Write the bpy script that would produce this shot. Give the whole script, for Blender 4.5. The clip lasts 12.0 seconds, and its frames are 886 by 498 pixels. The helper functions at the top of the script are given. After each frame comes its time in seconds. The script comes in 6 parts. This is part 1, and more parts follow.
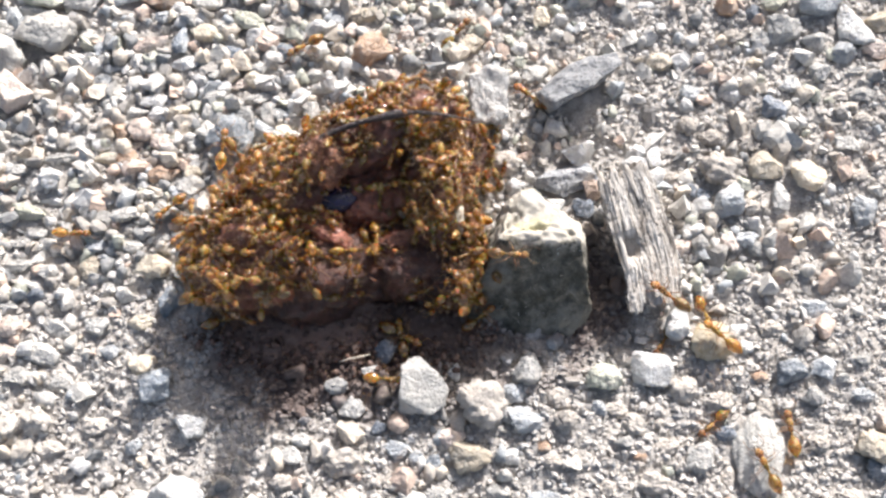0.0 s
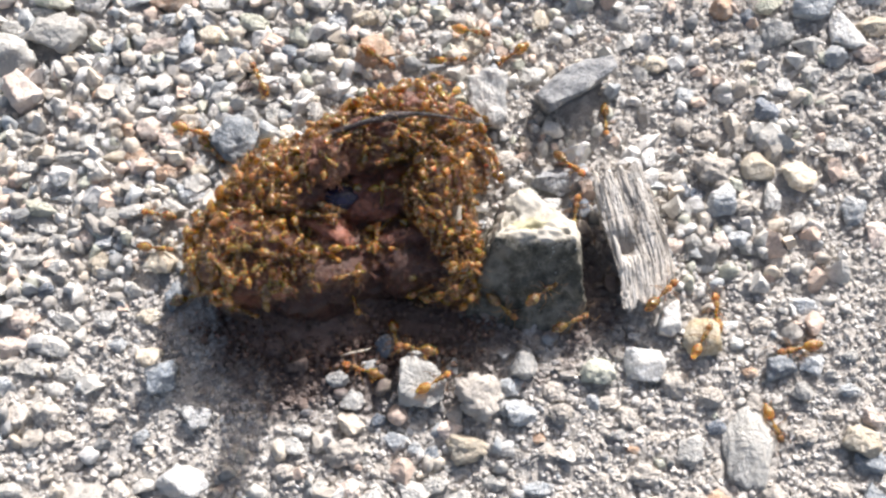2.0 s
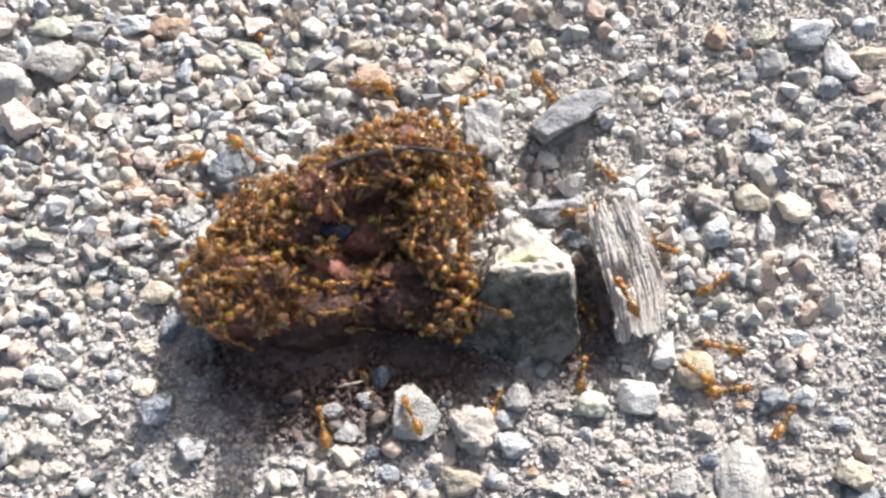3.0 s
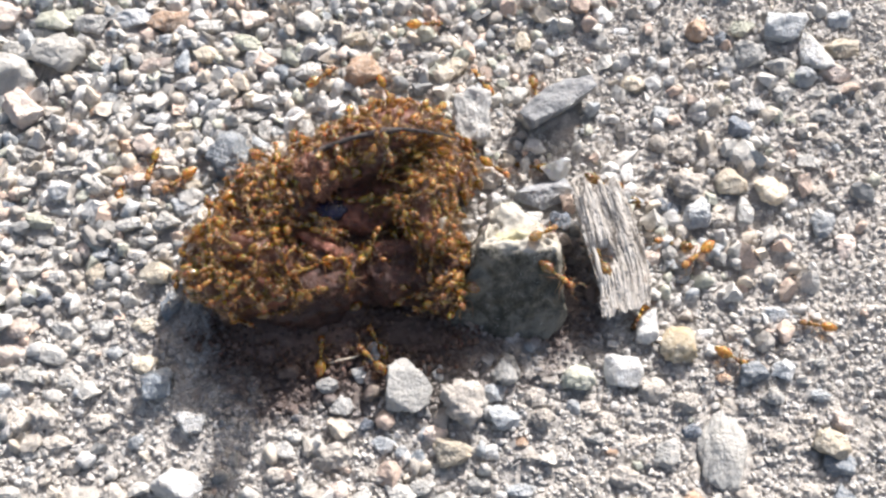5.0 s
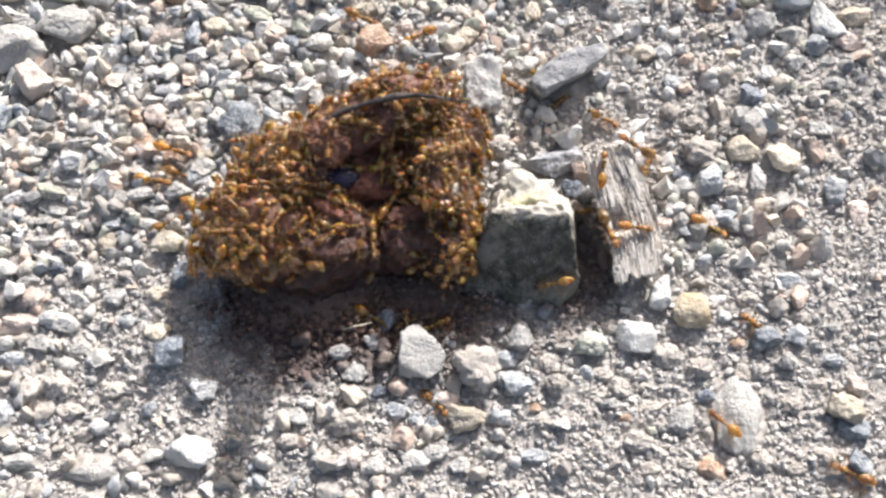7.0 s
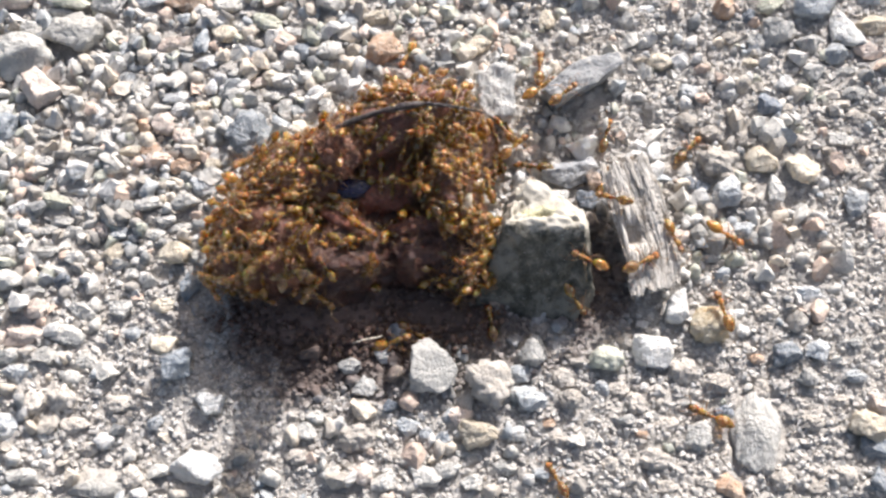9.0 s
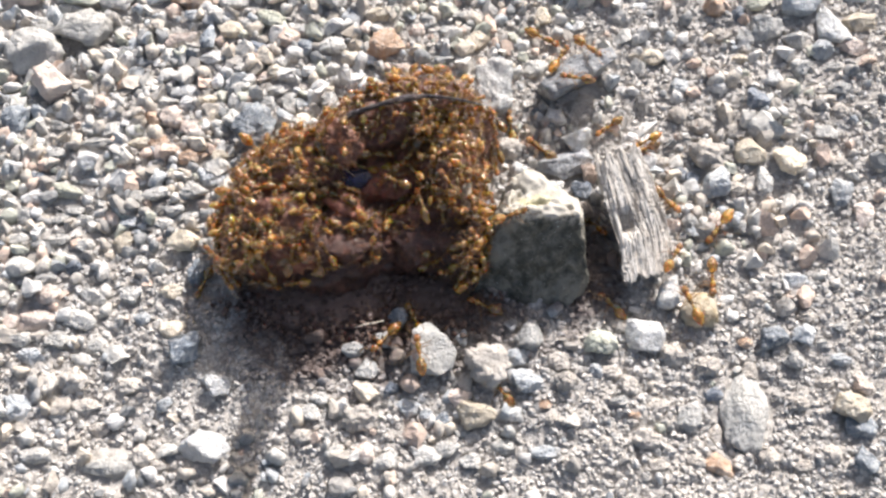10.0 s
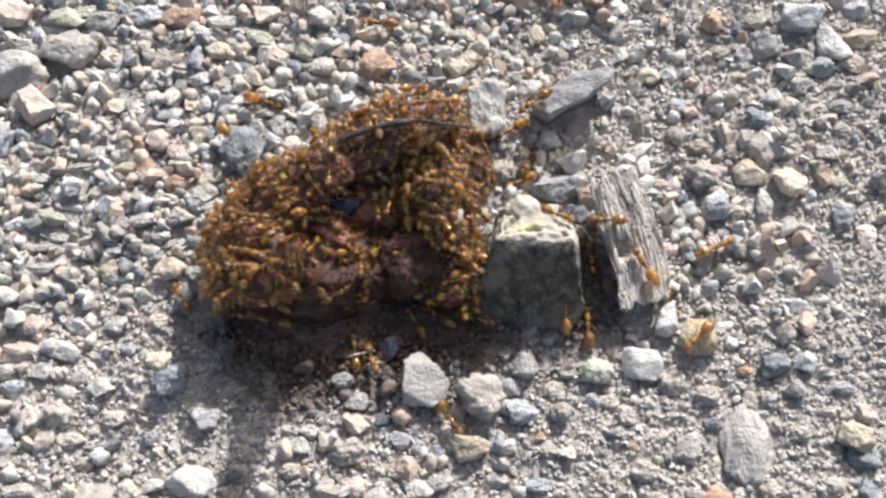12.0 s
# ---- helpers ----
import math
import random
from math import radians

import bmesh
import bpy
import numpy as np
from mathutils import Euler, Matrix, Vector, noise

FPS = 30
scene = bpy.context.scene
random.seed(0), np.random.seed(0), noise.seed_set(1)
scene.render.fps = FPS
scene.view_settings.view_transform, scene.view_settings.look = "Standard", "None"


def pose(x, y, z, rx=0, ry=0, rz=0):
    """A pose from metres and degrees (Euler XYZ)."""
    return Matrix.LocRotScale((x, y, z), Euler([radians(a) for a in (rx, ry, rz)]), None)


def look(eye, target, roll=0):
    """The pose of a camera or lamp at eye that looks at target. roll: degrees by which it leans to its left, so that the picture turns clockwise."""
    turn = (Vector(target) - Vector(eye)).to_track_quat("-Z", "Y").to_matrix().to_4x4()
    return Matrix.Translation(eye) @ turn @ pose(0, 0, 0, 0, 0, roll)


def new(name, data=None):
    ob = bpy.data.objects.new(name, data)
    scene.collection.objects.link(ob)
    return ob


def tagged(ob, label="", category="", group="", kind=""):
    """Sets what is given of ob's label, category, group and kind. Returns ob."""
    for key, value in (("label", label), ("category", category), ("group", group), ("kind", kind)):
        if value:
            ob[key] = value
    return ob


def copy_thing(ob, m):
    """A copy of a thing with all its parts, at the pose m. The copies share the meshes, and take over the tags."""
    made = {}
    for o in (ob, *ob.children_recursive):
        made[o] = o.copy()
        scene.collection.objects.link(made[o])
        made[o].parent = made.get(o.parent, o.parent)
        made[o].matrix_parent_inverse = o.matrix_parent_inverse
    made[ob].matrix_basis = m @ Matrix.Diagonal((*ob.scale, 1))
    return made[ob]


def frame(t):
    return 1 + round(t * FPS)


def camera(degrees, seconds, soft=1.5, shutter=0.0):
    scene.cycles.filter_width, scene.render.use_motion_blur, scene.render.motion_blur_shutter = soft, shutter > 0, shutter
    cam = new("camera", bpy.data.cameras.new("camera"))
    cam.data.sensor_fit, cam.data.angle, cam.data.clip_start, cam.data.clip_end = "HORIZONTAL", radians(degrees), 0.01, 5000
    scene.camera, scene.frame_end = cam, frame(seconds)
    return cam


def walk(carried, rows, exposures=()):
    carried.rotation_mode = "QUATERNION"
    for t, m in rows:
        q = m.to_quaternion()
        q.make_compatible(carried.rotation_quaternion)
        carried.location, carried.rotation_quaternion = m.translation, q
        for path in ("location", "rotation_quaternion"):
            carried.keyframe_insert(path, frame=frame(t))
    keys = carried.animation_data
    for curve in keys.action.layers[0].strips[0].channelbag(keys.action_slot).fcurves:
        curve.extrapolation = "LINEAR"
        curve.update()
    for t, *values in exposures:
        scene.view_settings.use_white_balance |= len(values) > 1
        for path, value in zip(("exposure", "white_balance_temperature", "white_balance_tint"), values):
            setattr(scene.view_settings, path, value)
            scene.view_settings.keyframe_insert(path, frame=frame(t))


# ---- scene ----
DEGREES, EXPOSURE = 47.0, 0.74
cam = camera(DEGREES, 12.0, soft=2.5)
ROWS = [
    (0.0, 0.001379, -0.037532, 0.095334, 21.523, 0.149, -0.200),
    (0.5, 0.000949, -0.036722, 0.096781, 21.483, 0.192, 0.083),
    (1.0, 0.002816, -0.037237, 0.097712, 21.257, 0.246, 0.146),
    (1.5, 0.002259, -0.037087, 0.098152, 21.474, 0.276, 0.130),
    (2.0, 0.001999, -0.038477, 0.097928, 21.347, 0.317, 0.161),
    (2.5, 0.002940, -0.036975, 0.098195, 21.239, 0.287, 0.221),
    (3.0, 0.002624, -0.035568, 0.099568, 21.299, 0.317, 0.322),
    (3.2, 0.002740, -0.035826, 0.099968, 21.217, 0.309, 0.401),
    (4.8, 0.000446, -0.040464, 0.101507, 22.610, -0.378, -0.045),
    (5.0, 0.002182, -0.041231, 0.101085, 22.730, -0.322, -0.105),
    (5.5, 0.000613, -0.041703, 0.099693, 22.595, -0.381, -0.147),
    (6.0, 0.002136, -0.044071, 0.098575, 22.499, -0.160, -0.241),
    (6.5, 0.000387, -0.043643, 0.099756, 22.795, -0.142, -0.181),
    (7.0, 0.001373, -0.044185, 0.099655, 22.651, -0.003, -0.249),
    (7.2, 0.000441, -0.045378, 0.099020, 22.624, -0.006, -0.218),
    (8.8, 0.000347, -0.043487, 0.097848, 23.069, 0.254, 0.153),
    (9.0, 0.000828, -0.043202, 0.097827, 23.211, 0.280, 0.068),
    (9.5, 0.000468, -0.043312, 0.100523, 23.278, 0.282, 0.075),
    (10.0, 0.000439, -0.046074, 0.100492, 23.381, 0.046, 0.002),
    (10.5, 0.004431, -0.042565, 0.099114, 23.460, 0.249, -0.140),
    (11.0, 0.002159, -0.042314, 0.098051, 23.512, 0.279, -0.291),
    (11.5, 0.001202, -0.040932, 0.098792, 23.493, 0.350, -0.296),
    (12.0, 0.001594, -0.042570, 0.099314, 23.395, 0.343, -0.241),
]
walk(cam, [(t, pose(x, y, z, rx, ry, rz)) for t, x, y, z, rx, ry, rz in ROWS], exposures=[(0.0, EXPOSURE + 0.12), (1.0, EXPOSURE + 0.08), (2.2, EXPOSURE), (11.8, EXPOSURE), (11.9, EXPOSURE - 0.04), (12.0, EXPOSURE - 0.27)])

# ---- daylight: low-angled sun from behind, clear sky ----
SUN_ELEVATION, SUN_AZIMUTH = 35.5, 23.0   # azimuth: degrees to the right of straight ahead
world = bpy.data.worlds.new("sky")
scene.world = world
world.use_nodes = True
sky = world.node_tree.nodes.new("ShaderNodeTexSky")
sky.sky_type, sky.sun_disc = "NISHITA", False
sky.dust_density, sky.ozone_density = 5.0, 0.4
sky.sun_elevation, sky.sun_rotation = radians(SUN_ELEVATION), radians(SUN_AZIMUTH)
background = world.node_tree.nodes["Background"]
background.inputs["Strength"].default_value = 0.095
world.node_tree.links.new(sky.outputs[0], background.inputs["Color"])
sun_data = bpy.data.lights.new("sun", "SUN")
sun_data.energy, sun_data.angle, sun_data.color = 4.15, radians(0.53), (1.0, 0.982, 1.0)
sun = new("sun", sun_data)
_e, _a = radians(SUN_ELEVATION), radians(SUN_AZIMUTH)
SUN_WAY = Vector((math.sin(_a) * math.cos(_e), math.cos(_a) * math.cos(_e), math.sin(_e)))
sun.matrix_world = look(SUN_WAY * 3.0, (0, 0, 0))

MM = 0.001


# ---- materials ----
def shader(name):
    m = bpy.data.materials.new(name)
    m.use_nodes = True
    return m, m.node_tree.nodes, m.node_tree.links, m.node_tree.nodes["Principled BSDF"]


def ramp(nodes, stops):
    r = nodes.new("ShaderNodeValToRGB")
    while len(r.color_ramp.elements) < len(stops):
        r.color_ramp.elements.new(0.5)
    for e, (p, c) in zip(r.color_ramp.elements, stops):
        e.position, e.color = p, (*c, 1)
    return r


def mixer(nodes, links, fac, a, b, mode="MIX"):
    m = nodes.new("ShaderNodeMix")
    m.data_type, m.blend_type = "RGBA", mode
    for key, v in ((0, fac), (6, a), (7, b)):
        if hasattr(v, "is_output"):
            links.new(v, m.inputs[key])
        elif key:
            m.inputs[key].default_value = (*v, 1)
        else:
            m.inputs[key].default_value = v
    return m.outputs[2]


def noise_tex(nodes, links, coord, scale, detail=4.0, rough=0.6, kind="NOISE"):
    n = nodes.new("ShaderNodeTexNoise")
    n.inputs["Scale"].default_value, n.inputs["Detail"].default_value, n.inputs["Roughness"].default_value = scale, detail, rough
    links.new(coord, n.inputs["Vector"])
    return n.outputs["Fac"]


def bump(nodes, links, bsdf, heights):
    """heights: (socket, strength, distance in metres)"""
    last = None
    for h, s, d in heights:
        b = nodes.new("ShaderNodeBump")
        b.inputs["Strength"].default_value, b.inputs["Distance"].default_value = s, d
        links.new(h, b.inputs["Height"])
        if last:
            links.new(last, b.inputs["Normal"])
        last = b.outputs[0]
    links.new(last, bsdf.inputs["Normal"])


def stone_material(name, base, other, speck, amount=0.3, rough=0.7, translucent=0.0, dust=0.35):
    """Stone with two mineral tones, fine specks of a third, a dusting of soil; varies from stone to stone."""
    m, n, l, b = shader(name)
    tc = n.new("ShaderNodeTexCoord").outputs["Object"]
    info = n.new("ShaderNodeObjectInfo")
    big = noise_tex(n, l, tc, 700, 5, 0.65)
    small = noise_tex(n, l, tc, 3200, 3, 0.7)
    mid = noise_tex(n, l, tc, 1500, 4, 0.7)
    r1 = ramp(n, [(0.38, base), (0.64, other)])
    l.new(big, r1.inputs[0])
    r2 = ramp(n, [(0.56, (0, 0, 0)), (0.70, (1, 1, 1))])
    l.new(small, r2.inputs[0])
    k = n.new("ShaderNodeMath"); k.operation = "MULTIPLY"; k.inputs[1].default_value = amount
    l.new(r2.outputs[0], k.inputs[0])
    c = mixer(n, l, k.outputs[0], r1.outputs[0], speck)
    r3 = ramp(n, [(0.48, (0, 0, 0)), (0.62, (1, 1, 1))])
    l.new(mid, r3.inputs[0])
    k2 = n.new("ShaderNodeMath"); k2.operation = "MULTIPLY"; k2.inputs[1].default_value = dust
    l.new(r3.outputs[0], k2.inputs[0])
    c = mixer(n, l, k2.outputs[0], c, (0.51, 0.485, 0.445))
    hsv = n.new("ShaderNodeHueSaturation")
    mr = n.new("ShaderNodeMapRange")
    mr.inputs[3].default_value, mr.inputs[4].default_value = 0.8, 1.18
    l.new(info.outputs["Random"], mr.inputs[0])
    l.new(mr.outputs[0], hsv.inputs["Value"])
    l.new(c, hsv.inputs["Color"])
    hsv.inputs["Saturation"].default_value = 1.2
    l.new(hsv.outputs[0], b.inputs["Base Color"])
    b.inputs["Roughness"].default_value = rough
    if translucent:
        b.inputs["Subsurface Weight"].default_value = translucent
        b.inputs["Subsurface Radius"].default_value = (1, 0.9, 0.75)
        b.inputs["Subsurface Scale"].default_value = 0.0008
    bump(n, l, b, [(big, 0.6, 0.0007), (mid, 0.75, 0.00045), (small, 0.6, 0.0002)])
    return m


STONE = {
    "white": stone_material("white_quartz", (0.66, 0.655, 0.64), (0.58, 0.57, 0.55), (0.46, 0.45, 0.43), 0.2, 0.5, 0.3, 0.06),
    "cream": stone_material("cream_stone", (0.60, 0.55, 0.465), (0.55, 0.475, 0.375), (0.40, 0.32, 0.24), 0.25, 0.55, 0.15, 0.25),
    "honey": stone_material("honey_quartz", (0.57, 0.52, 0.43), (0.50, 0.41, 0.28), (0.34, 0.23, 0.12), 0.35, 0.4, 0.4, 0.1),
    "grey": stone_material("grey_stone", (0.33, 0.33, 0.32), (0.58, 0.56, 0.53), (0.14, 0.14, 0.14), 0.55),
    "light": stone_material("light_grey_stone", (0.53, 0.515, 0.485), (0.43, 0.42, 0.395), (0.25, 0.245, 0.235), 0.5),
    "blue": stone_material("blue_grey_stone", (0.36, 0.38, 0.395), (0.54, 0.55, 0.555), (0.18, 0.19, 0.20), 0.45, 0.6),
    "slate": stone_material("slate_blue_stone", (0.17, 0.19, 0.215), (0.36, 0.385, 0.405), (0.60, 0.61, 0.62), 0.7, 0.55, 0, 0.25),
    "ash": stone_material("ash_grey_stone", (0.22, 0.225, 0.235), (0.38, 0.385, 0.39), (0.58, 0.58, 0.58), 0.6, 0.6, 0, 0.2),
    "dark": stone_material("dark_slate_stone", (0.13, 0.15, 0.18), (0.24, 0.26, 0.29), (0.42, 0.43, 0.44), 0.45, 0.6, 0, 0.25),
    "pink": stone_material("pink_feldspar", (0.62, 0.52, 0.46), (0.69, 0.61, 0.55), (0.42, 0.33, 0.28), 0.3, 0.55),
    "orange": stone_material("orange_brown_stone", (0.47, 0.33, 0.245), (0.58, 0.46, 0.37), (0.30, 0.21, 0.16), 0.3, 0.6),
    "green": stone_material("greenish_stone", (0.44, 0.445, 0.37), (0.56, 0.55, 0.47), (0.22, 0.24, 0.18), 0.35),
    "earth": stone_material("soil_crumb", (0.43, 0.395, 0.355), (0.55, 0.51, 0.465), (0.65, 0.62, 0.58), 0.6, 0.9, 0, 0.4),
}


def stain_and_shade(n, l, colour):
    """Brown juice stain in the soil before the food scrap, plus shade painted dark there and between rock and wood,
    with a blotchy edge; returns the changed colour.
    """
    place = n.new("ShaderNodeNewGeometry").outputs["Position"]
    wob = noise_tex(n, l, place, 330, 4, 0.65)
    # ellipses 1 and 3: stain reaching into shade; ellipse 2: gap shade painted dark
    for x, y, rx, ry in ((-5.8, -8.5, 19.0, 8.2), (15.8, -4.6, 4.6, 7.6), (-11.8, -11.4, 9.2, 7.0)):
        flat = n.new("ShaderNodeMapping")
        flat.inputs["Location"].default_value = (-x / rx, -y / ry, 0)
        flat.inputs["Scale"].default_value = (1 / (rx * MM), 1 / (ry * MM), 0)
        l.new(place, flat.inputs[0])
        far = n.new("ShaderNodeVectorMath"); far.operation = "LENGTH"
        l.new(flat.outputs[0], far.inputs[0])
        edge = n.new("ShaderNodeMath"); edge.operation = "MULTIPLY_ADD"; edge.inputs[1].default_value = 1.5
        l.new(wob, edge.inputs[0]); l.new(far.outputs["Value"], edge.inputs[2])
        darken = n.new("ShaderNodeMapRange")
        darken.inputs[1].default_value, darken.inputs[2].default_value = 1.95, 1.30
        l.new(edge.outputs[0], darken.inputs[0])
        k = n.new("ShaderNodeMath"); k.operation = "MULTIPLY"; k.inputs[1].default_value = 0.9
        l.new(darken.outputs[0], k.inputs[0])
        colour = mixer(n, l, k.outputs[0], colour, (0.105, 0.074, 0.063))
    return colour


def gravel_material(name, tones, dust, stained=False):
    """Mixed mineral grains: every grain of the joined mesh takes its own tone."""
    m, n, l, b = shader(name)
    tc = n.new("ShaderNodeTexCoord").outputs["Object"]
    geo = n.new("ShaderNodeNewGeometry")
    r = ramp(n, tones)
    r.color_ramp.interpolation = "CONSTANT"
    l.new(geo.outputs["Random Per Island"], r.inputs[0])
    small = noise_tex(n, l, tc, 2600, 3, 0.7)
    mid = noise_tex(n, l, tc, 900, 4, 0.6)
    r2 = ramp(n, [(0.45, (0, 0, 0)), (0.7, (1, 1, 1))])
    l.new(mid, r2.inputs[0])
    k = n.new("ShaderNodeMath"); k.operation = "MULTIPLY"; k.inputs[1].default_value = dust
    l.new(r2.outputs[0], k.inputs[0])
    c = mixer(n, l, k.outputs[0], r.outputs[0], (0.50, 0.47, 0.43))
    r3 = ramp(n, [(0.3, (0.74, 0.735, 0.73)), (0.7, (1.14, 1.14, 1.14))])
    l.new(small, r3.inputs[0])
    c = mixer(n, l, 1.0, c, r3.outputs[0], "MULTIPLY")
    l.new(stain_and_shade(n, l, c) if stained else c, b.inputs["Base Color"])
    b.inputs["Roughness"].default_value = 0.75
    bump(n, l, b, [(mid, 0.6, 0.0005), (small, 0.7, 0.0002)])
    return m


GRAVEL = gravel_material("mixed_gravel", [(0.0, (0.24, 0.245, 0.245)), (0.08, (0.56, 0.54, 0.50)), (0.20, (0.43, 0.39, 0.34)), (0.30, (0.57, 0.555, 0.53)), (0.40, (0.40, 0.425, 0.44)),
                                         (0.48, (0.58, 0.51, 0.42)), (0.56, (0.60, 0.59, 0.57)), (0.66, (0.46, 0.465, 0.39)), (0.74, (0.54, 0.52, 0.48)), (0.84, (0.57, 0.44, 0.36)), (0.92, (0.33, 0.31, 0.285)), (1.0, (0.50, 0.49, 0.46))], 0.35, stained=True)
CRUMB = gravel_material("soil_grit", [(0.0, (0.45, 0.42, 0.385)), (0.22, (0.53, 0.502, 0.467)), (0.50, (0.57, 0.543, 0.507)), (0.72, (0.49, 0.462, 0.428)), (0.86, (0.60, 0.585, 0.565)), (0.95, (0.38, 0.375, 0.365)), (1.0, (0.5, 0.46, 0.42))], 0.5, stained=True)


def soil_material():
    m, n, l, b = shader("sandy_soil")
    tc = n.new("ShaderNodeTexCoord").outputs["Object"]
    big = noise_tex(n, l, tc, 90, 5, 0.6)
    mid = noise_tex(n, l, tc, 900, 4, 0.7)
    small = noise_tex(n, l, tc, 4200, 3, 0.75)
    r = ramp(n, [(0.3, (0.39, 0.36, 0.328)), (0.55, (0.50, 0.472, 0.438)), (0.75, (0.575, 0.552, 0.52))])
    l.new(mid, r.inputs[0])
    r2 = ramp(n, [(0.3, (0.72, 0.715, 0.71)), (0.72, (1.16, 1.16, 1.16))])
    l.new(small, r2.inputs[0])
    c = mixer(n, l, 1.0, r.outputs[0], r2.outputs[0], "MULTIPLY")
    r3 = ramp(n, [(0.35, (0.88, 0.87, 0.86)), (0.65, (1.08, 1.07, 1.05))])
    l.new(big, r3.inputs[0])
    c = mixer(n, l, 1.0, c, r3.outputs[0], "MULTIPLY")
    l.new(stain_and_shade(n, l, c), b.inputs["Base Color"])
    b.inputs["Roughness"].default_value = 0.95
    bump(n, l, b, [(mid, 0.6, 0.0004), (small, 0.7, 0.0002)])
    return m


SOIL = soil_material()


def wet_material(name, base, other, rough=0.2, fuzz=900, subsurface=0.15, coat=0.4):
    m, n, l, b = shader(name)
    tc = n.new("ShaderNodeTexCoord").outputs["Object"]
    big = noise_tex(n, l, tc, fuzz, 5, 0.65)
    small = noise_tex(n, l, tc, fuzz * 4, 3, 0.7)
    r = ramp(n, [(0.35, base), (0.66, other)])
    l.new(big, r.inputs[0])
    hue = n.new("ShaderNodeHueSaturation")
    l.new(r.outputs[0], hue.inputs["Color"])
    one, isle = n.new("ShaderNodeObjectInfo"), n.new("ShaderNodeNewGeometry")
    both = n.new("ShaderNodeMath"); both.operation = "ADD"
    l.new(one.outputs["Random"], both.inputs[0]); l.new(isle.outputs["Random Per Island"], both.inputs[1])
    wrap = n.new("ShaderNodeMath"); wrap.operation = "FRACT"
    l.new(both.outputs[0], wrap.inputs[0])
    vary = n.new("ShaderNodeMapRange")
    vary.inputs[3].default_value, vary.inputs[4].default_value = 0.55, 1.35
    l.new(wrap.outputs[0], vary.inputs[0])
    l.new(vary.outputs[0], hue.inputs["Value"])
    l.new(hue.outputs[0], b.inputs["Base Color"])
    rr = n.new("ShaderNodeMapRange")
    rr.inputs[3].default_value, rr.inputs[4].default_value = rough * 0.6, min(1.0, rough * 2.2)
    l.new(small, rr.inputs[0])
    l.new(rr.outputs[0], b.inputs["Roughness"])
    b.inputs["Subsurface Weight"].default_value = subsurface
    b.inputs["Subsurface Radius"].default_value = (1.0, 0.35, 0.12)
    b.inputs["Subsurface Scale"].default_value = 0.0008
    b.inputs["Coat Weight"].default_value = coat
    b.inputs["Coat Roughness"].default_value = 0.04
    bump(n, l, b, [(big, 0.6, 0.0005), (small, 0.5, 0.00018)])
    return m


FLESH = wet_material("dark_wet_flesh", (0.082, 0.034, 0.026), (0.20, 0.080, 0.052), 0.3, 900, 0.15, 0.15)
# flesh darkened in colour to stand for its shaded front and floor
FLESH_SHADED = wet_material("shaded_flesh", (0.042, 0.020, 0.015), (0.115, 0.050, 0.036), 0.3, 1300, 0.1, 0.2)
FLESH_RED = wet_material("red_brown_flesh", (0.135, 0.046, 0.030), (0.29, 0.105, 0.064), 0.35, 900, 0.15, 0.15)
FLAP = wet_material("pale_red_flesh", (0.25, 0.095, 0.058), (0.46, 0.21, 0.13), 0.35, 900, 0.2, 0.2)
RESIDUE = wet_material("brown_residue", (0.110, 0.066, 0.050), (0.205, 0.132, 0.102), 0.5, 900, 0.1, 0.1)
HUSK = wet_material("black_husk", (0.012, 0.009, 0.010), (0.045, 0.028, 0.028), 0.22, 1500, 0.0, 0.3)
BLUE_SHEEN = wet_material("blue_black_shell", (0.010, 0.008, 0.030), (0.030, 0.022, 0.085), 0.16, 700, 0.0, 0.6)
AMBER = wet_material("amber_ant_shell", (0.43, 0.19, 0.034), (0.78, 0.435, 0.088), 0.18, 1400, 0.5, 1.0)
GASTER = wet_material("brown_ant_gaster", (0.44, 0.188, 0.028), (0.94, 0.56, 0.09), 0.08, 700, 0.5, 1.0)
ANT_HEAD = wet_material("red_amber_ant_head", (0.40, 0.158, 0.034), (0.70, 0.345, 0.08), 0.18, 1400, 0.5, 0.9)
LIMB = wet_material("brown_amber_limb", (0.20, 0.080, 0.020), (0.36, 0.165, 0.045), 0.3, 2000, 0.3, 0.2)
for _m, _clear in ((AMBER, 0.55), (ANT_HEAD, 0.4), (GASTER, 0.72), (LIMB, 0.4)):
    _m.node_tree.nodes["Principled BSDF"].inputs["Transmission Weight"].default_value = _clear


# ---- building helpers ----
def link_mesh(name, bm, material, smooth=True):
    me = bpy.data.meshes.new(name)
    bm.to_mesh(me)
    bm.free()
    for mm in (material if isinstance(material, (list, tuple)) else [material]):
        me.materials.append(mm)
    if smooth:
        me.polygons.foreach_set("use_smooth", [True] * len(me.polygons))
    return me


def part(name, bm, material, parent, label=""):
    ob = new(name, link_mesh(name, bm, material) if isinstance(bm, bmesh.types.BMesh) else bm)
    ob.parent = parent
    return tagged(ob, label)


def ball(sub=2):
    bm = bmesh.new()
    bmesh.ops.create_icosphere(bm, subdivisions=sub, radius=1.0)
    return bm


def ellipsoid(bm, centre, radii, sub=2, turn=None):
    made = bmesh.ops.create_icosphere(bm, subdivisions=sub, radius=1.0)["verts"]
    m = Matrix.Translation(centre) @ (turn.to_4x4() if turn else Matrix()) @ Matrix.Diagonal((*radii, 1))
    bmesh.ops.transform(bm, matrix=m, verts=made)
    return made


